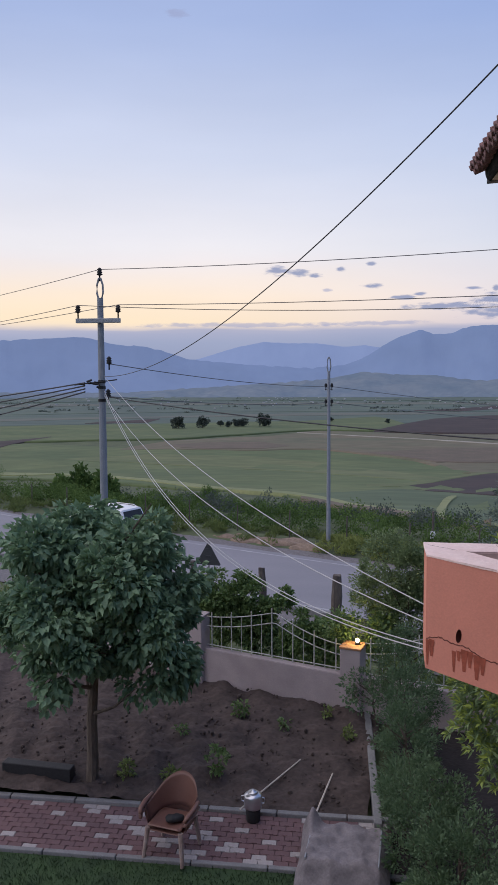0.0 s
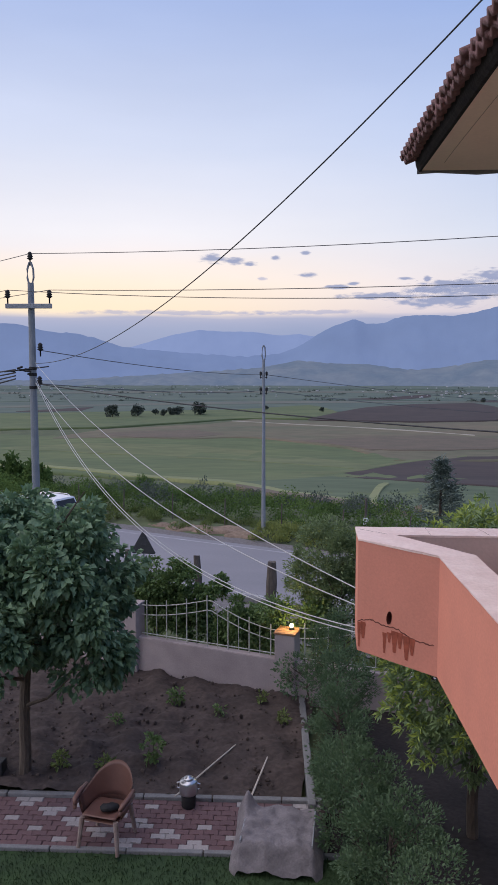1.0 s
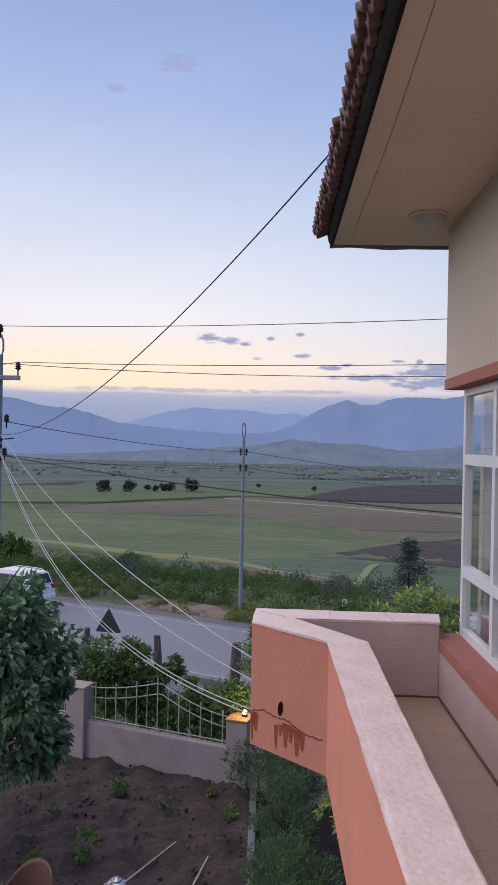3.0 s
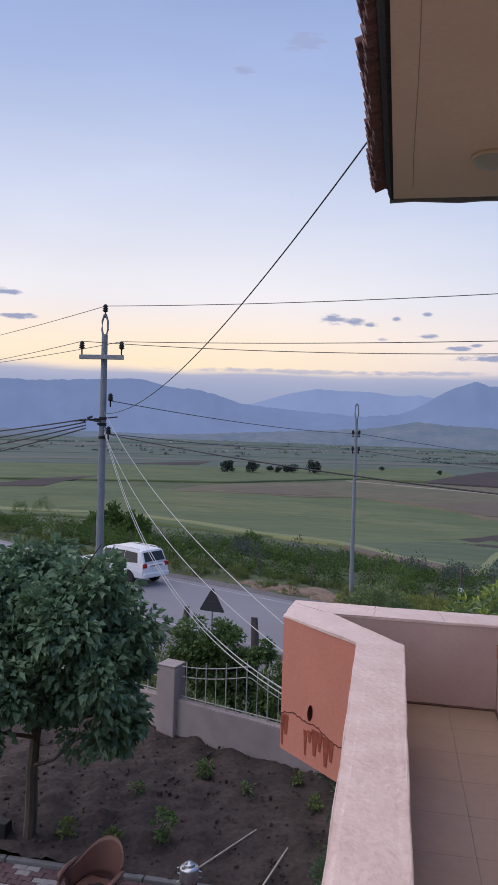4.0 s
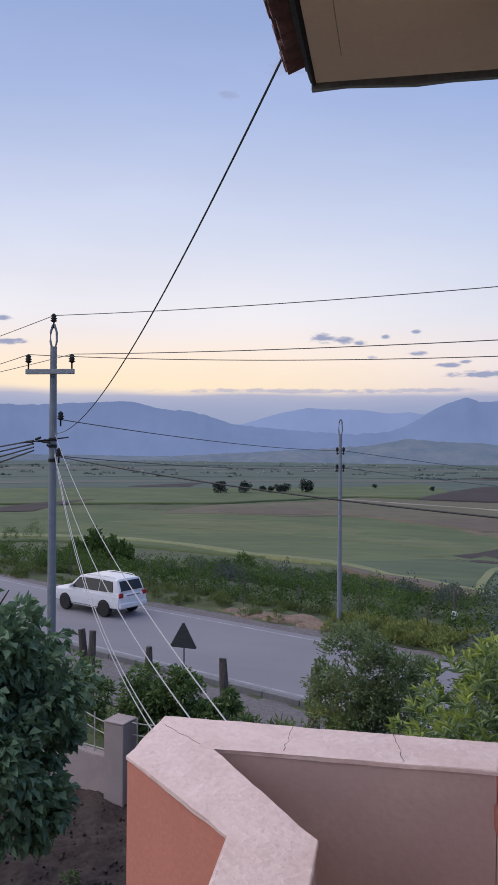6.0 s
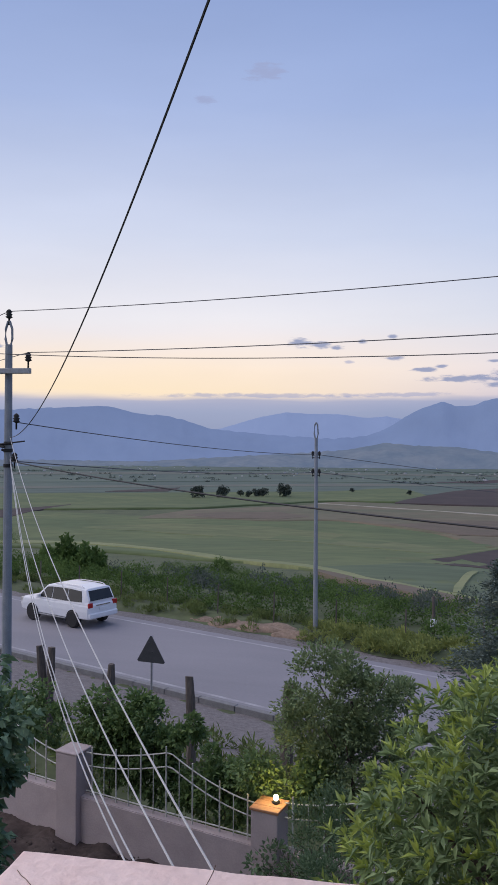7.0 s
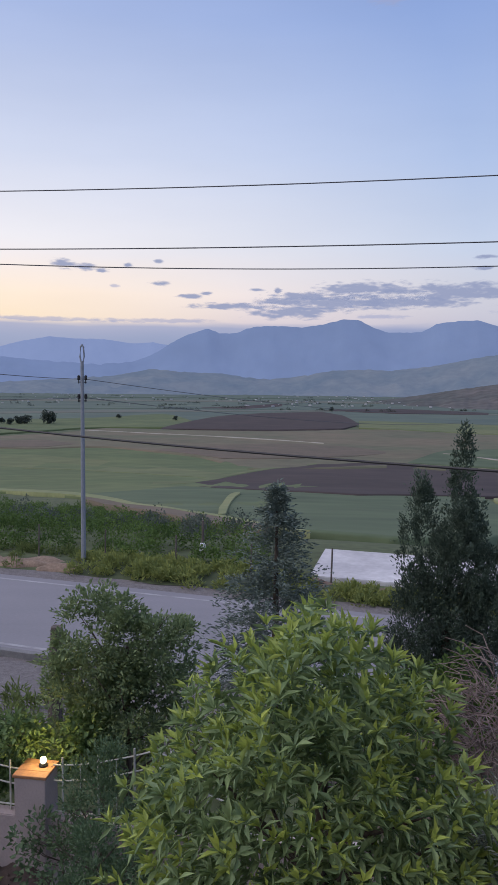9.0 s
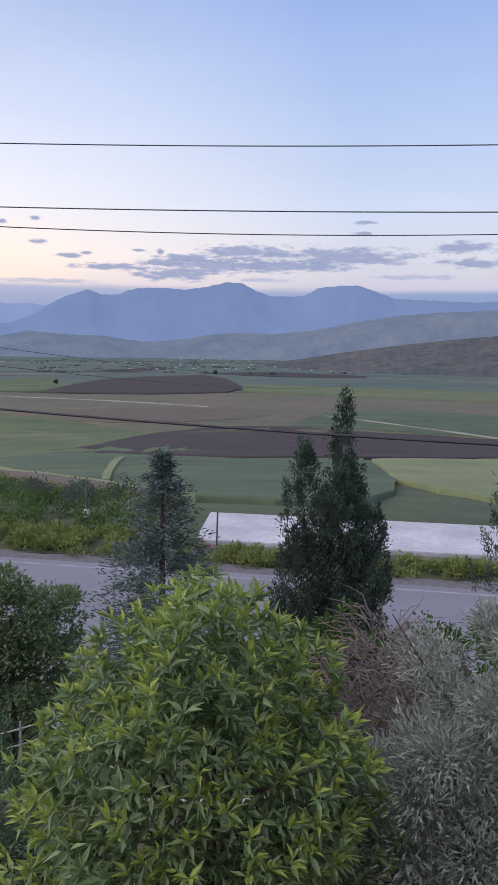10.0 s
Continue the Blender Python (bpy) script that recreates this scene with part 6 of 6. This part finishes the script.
# conifers
def cypress(x, y, z0, spires, seed, material, label, leaf=0.085):
    t = tagged(empty("cypress_tree"), label, "tree")
    part("trunk", tube(bmesh.new(), [(x, y, z0), (x, y, z0 + 2.5)], [0.16, 0.08], 9), BARK, t)
    g = np.random.default_rng(seed)
    cs, ds = [], []
    for (sx, sy, h, w, n) in spires:
        # upright feathery tufts that overlap along each spire
        k = max(40, n // 70)
        for _ in range(k):
            v, a = g.random() ** 0.85, g.uniform(0, math.tau)
            rad = float(np.interp(v, [0, 0.12, 0.35, 0.6, 0.85, 1.0], [0.5, 0.8, 1.0, 0.85, 0.42, 0.03])) * w * g.uniform(0.45, 1.15)
            ax = np.array([math.cos(a) * g.uniform(0.1, 0.5), math.sin(a) * g.uniform(0.1, 0.5), 1.0])
            ln = g.uniform(0.3, 0.75) * (1 - 0.45 * v)
            c = np.array([sx + rad * math.cos(a), sy + rad * math.sin(a), z0 + 0.2 + v * (h - 0.35)])
            t_ = g.random((n // k, 1))
            q = c + ax * ln * t_ + g.normal(0, 1, (n // k, 3)) * (0.085 * (1.05 - t_) + 0.012)
            cs.append(q)
            ds.append(np.repeat(ax[None], n // k, 0) + (q - c) * 1.5 * np.array([1, 1, 0]))
    part("crown", leaves("crown", np.concatenate(cs), np.concatenate(ds), leaf, leaf * 0.36, material, 0.5, seed), None, t)


cypress(5.35, 16.0, -6.4, [(5.6, 16, 6.25, 0.42, 6500), (4.75, 16.1, 5.3, 0.5, 7600), (6.25, 15.9, 3.9, 0.52, 6500), (5.45, 15.7, 4.7, 0.72, 9000), (4.6, 15.8, 3.6, 0.55, 5000), (5.85, 16.0, 5.0, 0.45, 6000), (5.1, 15.7, 4.3, 0.6, 7000), (6.0, 15.6, 3.2, 0.6, 6000)], 61, LEAF_CYP, "tall dark green cypress with two spires")
cypress(9.6, 16.0, -6.4, [(9.6, 16, 5.0, 0.7, 4500)], 62, LEAF_CYP, "dark green cypress beside the road")


def spruce(x, y, z0, h, w, seed):
    t = tagged(empty("conifer_tree"), "grey-green young conifer with drooping open boughs", "tree")
    part("trunk", tube(bmesh.new(), [(x, y, z0), (x, y, z0 + h)], [0.11, 0.015], 8), BARK, t)
    g = np.random.default_rng(seed)
    cs, ds = [], []
    for k in range(320):
        v = g.random() ** 1.3
        a = g.uniform(0, math.tau)
        ln = w * (1 - v) ** 0.8 * g.uniform(0.6, 1.1) + 0.08
        for _ in range(52):
            s = g.uniform(0.15, 1)
            cs.append((x + math.cos(a) * ln * s + g.normal(0, 0.05), y + math.sin(a) * ln * s + g.normal(0, 0.05), z0 + 0.5 + v * (h - 0.5) + 0.18 * s * ln - 0.16 * (s * ln) ** 2 + g.normal(0, 0.05)))
            ds.append((math.cos(a + g.normal(0, 0.7)), math.sin(a + g.normal(0, 0.7)), 0.25))
    part("crown", leaves("crown", cs, ds, 0.11, 0.034, LEAF_SPRUCE, 0.3, seed), None, t)


spruce(1.7, 15.6, -6.3, 5.05, 2.15, 63)

for k, (c, r, n) in enumerate((((4.9, 14.2, -5.1), (1.5, 0.9, 1.0), 3600), ((2.6, 13.8, -5.2), (1.5, 0.8, 0.9), 3200), ((7.2, 13.5, -5.0), (1.4, 0.8, 1.0), 2600))):
    h = tagged(empty("roadside_bush"), "dark green bush at the foot of the conifers", "bush")
    p, d = crown_points(c, r, n, 160 + k, 40, 0.3, 0.3)
    part("foliage", leaves("foliage", p, d, 0.12, 0.06, BUSHF, 0.5, 160 + k), None, h)
    part("stem", trunk_mesh((c[0], c[1], -6.6), (c[0], c[1], c[2] + 0.3), 0.05, 0.02, 9, 0.8, 170 + k), BARK, h)

# silvery shrub and dry brushwood near the house
tree("olive_tree", "silvery grey-leaved olive with fine branching twigs", (3.3, 5.3, -5.3), (3.25, 5.3, -1.9), 0.07, [((3.3, 5.2, -2.1), (1.1, 0.9, 1.3)), ((2.85, 5.0, -2.5), (0.75, 0.7, 0.95))], 0.078, 0.015, 30000, LEAF_OLIVE, 91, 30, 1.1, 0.5, -0.2, 60, 0.26, "tree", 0.35)
b = tagged(empty("dry_bush"), "leafless brown bush of tangled dry twigs", "shrub")
g = random.Random(77)
bm = bmesh.new()
for k in range(1500):
    a = g.random() * math.tau
    rr = g.random() ** 0.5
    p0 = Vector((3.2 + math.cos(a) * rr * 0.95, 7.4 + math.sin(a) * rr * 0.7, -3.6 + 1.95 * (1 - rr ** 2) * g.uniform(0.55, 1.0)))
    a2 = a + g.uniform(-1.4, 1.4)
    e = p0 + Vector((math.cos(a2) * g.uniform(0.2, 0.55), math.sin(a2) * g.uniform(0.2, 0.5), g.uniform(-0.15, 0.3)))
    tube(bm, [p0, p0.lerp(e, 0.5) + Vector((g.uniform(-1, 1), g.uniform(-1, 1), 1.2)) * 0.07, e], [0.007, 0.005, 0.0025], 4)
part("brushwood", bm, TWIG, b)
part("stem", tube(bmesh.new(), [(3.3, 7.4, -5.3), (3.3, 7.4, -3.2)], [0.06, 0.03], 8), TWIG, b)

# weeds and young plants on the bed
for k, (x, y, h, n) in enumerate(((-3.62, 6.45, 0.38, 260), (-3.75, 8.6, 0.25, 150), (-4.6, 7.6, 0.14, 60), (-2.9, 8.3, 0.12, 50), (-5.0, 6.0, 0.2, 120), (-4.3, 6.1, 0.16, 120), (-1.75, 8.2, 0.15, 80), (-2.2, 9.0, 0.13, 60))):
    w = tagged(empty("young_plant"), "small leafy green plant growing in the dug bed", "plant")
    z = soil_z(x, y)
    p, d = crown_points((x, y, z + h * 0.6), (h * 0.5, h * 0.5, h * 0.6), n, 200 + k, 10, 0.08, 0.3)
    part("foliage", leaves("foliage", p, d, 0.075, 0.045, LEAF_VINE if k < 4 else WEED, 0.5, 200 + k), None, w)
    part("stem", tube(bmesh.new(), [(x, y, z - 0.03), (x, y, z + h)], 0.008, 5), BARK, w)


def scatter(name, label, material, spots, leaf, width, seed, category, upright=0.4):
    """Rough growth that nobody could count: each spot is a clump (x, y, radius, height, leaves)."""
    g = np.random.default_rng(seed)
    cs, ds = [], []
    for x, y, r, h, n in spots:
        z = ground_z(x, y)
        u = g.normal(size=(n, 3))
        u /= np.linalg.norm(u, axis=1, keepdims=True)
        q = u * g.uniform(0.6, 1.0, (n, 1)) * np.array([r, r, h]) * (1 + 0.25 * np.sin(u[:, :1] * 5 + x) * np.cos(u[:, 1:2] * 4 + y))
        q[:, 2] = np.abs(q[:, 2])
        cs.append(q + np.array([x, y, z]))
        ds.append(u + np.array([0, 0, upright]))
    tagged(part(name, leaves(name, np.concatenate(cs), np.concatenate(ds), leaf, width, material, 0.4, seed), None), label, category, kind="stuff")


def beyond(s, u):
    return -4.7 + RX * u + 0.367 * s, 27.3 + RY * u + 0.93 * s


g = random.Random(301)
sp0, sp1, sp2, sp3, sp4, sp6 = [], [], [], [], [], []
TOP_AZ = [-40, -30, -21.5, -17.7, -13.7, -9.6, -5.4, -1.2, 3.0, 4.8, 6.5]
TOP_R = [330, 320, 300, 250, 205, 172, 117, 76, 53, 43, 35]
row_s = 8.6
while row_s < 260:
    step = 2.35 + row_s * 0.012
    u = -14.0
    while u < 150:
        u += step * g.uniform(0.75, 1.25)
        x, y = beyond(row_s + g.uniform(-0.5, 0.5), u)
        a, dist = math.degrees(math.atan2(x, y)), math.hypot(x, y)
        if dist > float(np.interp(a, TOP_AZ, TOP_R)) * g.uniform(0.93, 1.0) or a < -40 or x > 2.4 or (u > 34 and g.random() < 0.5):
            continue
        r = g.uniform(0.7, 1.15) * (1 + row_s * 0.006)
        grey = 15 < row_s - 0.1 * u < 20 or g.random() < 0.07
        (sp2 if grey else sp0 if dist < 75 else sp1).append((x, y, r * 1.1, r * g.uniform(0.95, 1.35) * (1.2 if grey else 1.0), 620 if dist < 75 else 260))
    row_s += 3.1 + row_s * 0.02
for _ in range(420):
    u = g.uniform(-24, 70)
    s = g.uniform(4.9, 9.0) if u > -6 else g.uniform(4.9, 7.5)
    x, y = beyond(s, u)
    if 3.6 < x < 20 and y > 25.5 and s > 6.0:
        continue
    (sp4 if u < 3 else sp3).append((x, y, g.uniform(0.25, 0.5), g.uniform(0.2, 0.42), 80))
for _ in range(190):
    u = g.uniform(-24, 3)
    x, y = beyond(g.uniform(5.0, 7.4 if u < -6 else 8.2), u)
    if not (3.6 < x < 20 and across(x, y) > 6.2):
        sp4.append((x, y, g.uniform(0.3, 0.55), g.uniform(0.3, 0.55), 110))
for a, dist, r, h in ((-15.9, 205, 3.0, 4.2), (-27.0, 62, 1.5, 3.0), (-25.4, 60, 1.2, 2.3), (-28.4, 66, 1.2, 2.4), (-23, 120, 1.6, 2.0), (-31, 480, 6.5, 11), (-32.6, 470, 5.5, 8), (-19.5, 75, 1.3, 1.5), (-17.5, 58, 1.2, 1.5)):
    sp6.append((dist * math.sin(radians(a)), dist * math.cos(radians(a)), r, h, 1300))
scatter("bushes", "rows of low dark green orchard bushes below the road", BUSHF, sp0, 0.13, 0.10, 400, "bushes", 0.3)
scatter("bushes", "rows of low dark green bushes farther down the slope", BUSHF, sp1, 0.26, 0.20, 401, "bushes", 0.3)
scatter("grey_bushes", "grey-green scrub on the slope below the road", BUSHG, sp2, 0.15, 0.10, 402, "bushes", 0.4)
scatter("slope_trees", "rounded dark trees along the edge of the slope", BUSHF, sp6, 0.42, 0.32, 406, "trees", 0.5)
scatter("verge_weeds", "tall green weeds along the road verge", WEED, sp3, 0.24, 0.045, 403, "weeds", 1.2)
scatter("flowering_weeds", "yellow-flowering weeds on the far verge of the road", YWEED, sp4, 0.2, 0.07, 404, "weeds", 1.2)
sp5 = []
for _ in range(260):
    x, y = g.uniform(-13, 6), g.uniform(10.6, 19)
    if across(x, y) < -5.2:
        sp5.append((x, y, g.uniform(0.15, 0.4), g.uniform(0.15, 0.5), 40))
scatter("bank_weeds", "rough weeds on the bank between wall and road", WEED, sp5, 0.22, 0.05, 405, "weeds", 1.0)


def gravel_bank():
    bm = bmesh.new()
    rows = []
    for i in range(41):
        u = -12 + 32 * i / 40
        rows.append([bm.verts.new((x, y, ground_z(x, y) + 0.03 + 0.02 * noise.noise((x * 3, y * 3, 0)))) for x, y in (beyond(s, u) for s in np.linspace(-11, -4.1, 15))])
    for a, b in zip(rows, rows[1:]):
        for i in range(14):
            bm.faces.new((a[i], a[i + 1], b[i + 1], b[i]))
    tagged(part("gravel_bank", bm, GRAVEL, smooth=True), "stony gravel bank beside the road", "gravel", kind="structure")


gravel_bank()

# far trees and houses on the plain
def far_tree(az, r, size, seed):
    x, y = r * math.sin(radians(az)), r * math.cos(radians(az))
    z = ground_z(x, y) + 2
    t = tagged(empty("field_tree"), "dark round tree standing alone on the plain", "tree", group="trees on the plain")
    part("trunk", tube(bmesh.new(), [(x, y, z - 3), (x, y, z + size * 0.5)], [size * 0.06, size * 0.03], 7), BARK, t)
    p, d = crown_points((x, y, z + size * 0.55), (size * 0.6, size * 0.6, size * 0.5), 1100, seed, 22, size * 0.26, 0.1)
    part("crown", leaves("crown", p, d, size * 0.16, size * 0.12, FARLEAF, 0.5, seed), None, t)


for k, (az, r, s) in enumerate(((-11.3, 1150, 17), (-12.9, 1150, 11), (-13.4, 1150, 10), (-14.0, 1130, 8), (-15.9, 1120, 14), (-17.7, 1110, 15), (-14.6, 1150, 8), (-2.4, 1240, 6), (-6.5, 1300, 6), (9, 1700, 8))):
    far_tree(az, r, s, 500 + k)
g = random.Random(600)
bm = bmesh.new()
for _ in range(170):
    az = g.choice((g.gauss(-22, 6), g.gauss(7, 4), g.gauss(7, 3), g.gauss(14, 4), g.gauss(-9, 3), g.uniform(-40, 35)))
    r = g.uniform(1900, 3050)
    x, y = r * math.sin(radians(az)), r * math.cos(radians(az))
    s = g.uniform(1.3, 3.2)
    z = ground_z(x, y) + 4.0
    m = Matrix.Translation((x, y, z)) @ Matrix.Rotation(g.random() * 3, 4, "Z")
    box(bm, -s * g.uniform(0.8, 2.6), -s * 0.7, 0, s, s * 0.7, s * g.uniform(0.7, 1.1), 0, m)
tagged(part("far_village", bm, SLABC), "scattered white houses far out on the plain", "houses", kind="stuff")

sp7 = []
for _ in range(140):
    a, dist = radians(g.uniform(-42, 34)), g.uniform(1720, 2900)
    for k in range(g.randint(1, 4)):
        x, y = (dist + g.uniform(-15, 15)) * math.sin(a) + k * g.uniform(6, 14), dist * math.cos(a)
        sp7.append((x, y, g.uniform(3, 7), g.uniform(4, 8), 40))
scatter("far_hedgerow", "scattered dark trees and hedgerows far out on the plain", FARLEAF, sp7, 2.2, 1.7, 407, "trees")

for i in range(11):
    x, y = beyond(6.9, -8 + i * 3.4)
    z = ground_z(x, y)
    tagged(part("wire_fence_post", tube(bmesh.new(), [(x, y, z - 0.2), (x + 0.03, y, z + 1.45)], 0.035, 6), WOOD), "thin dark timber post of a wire fence", "post", group="wire fence posts beyond the road")
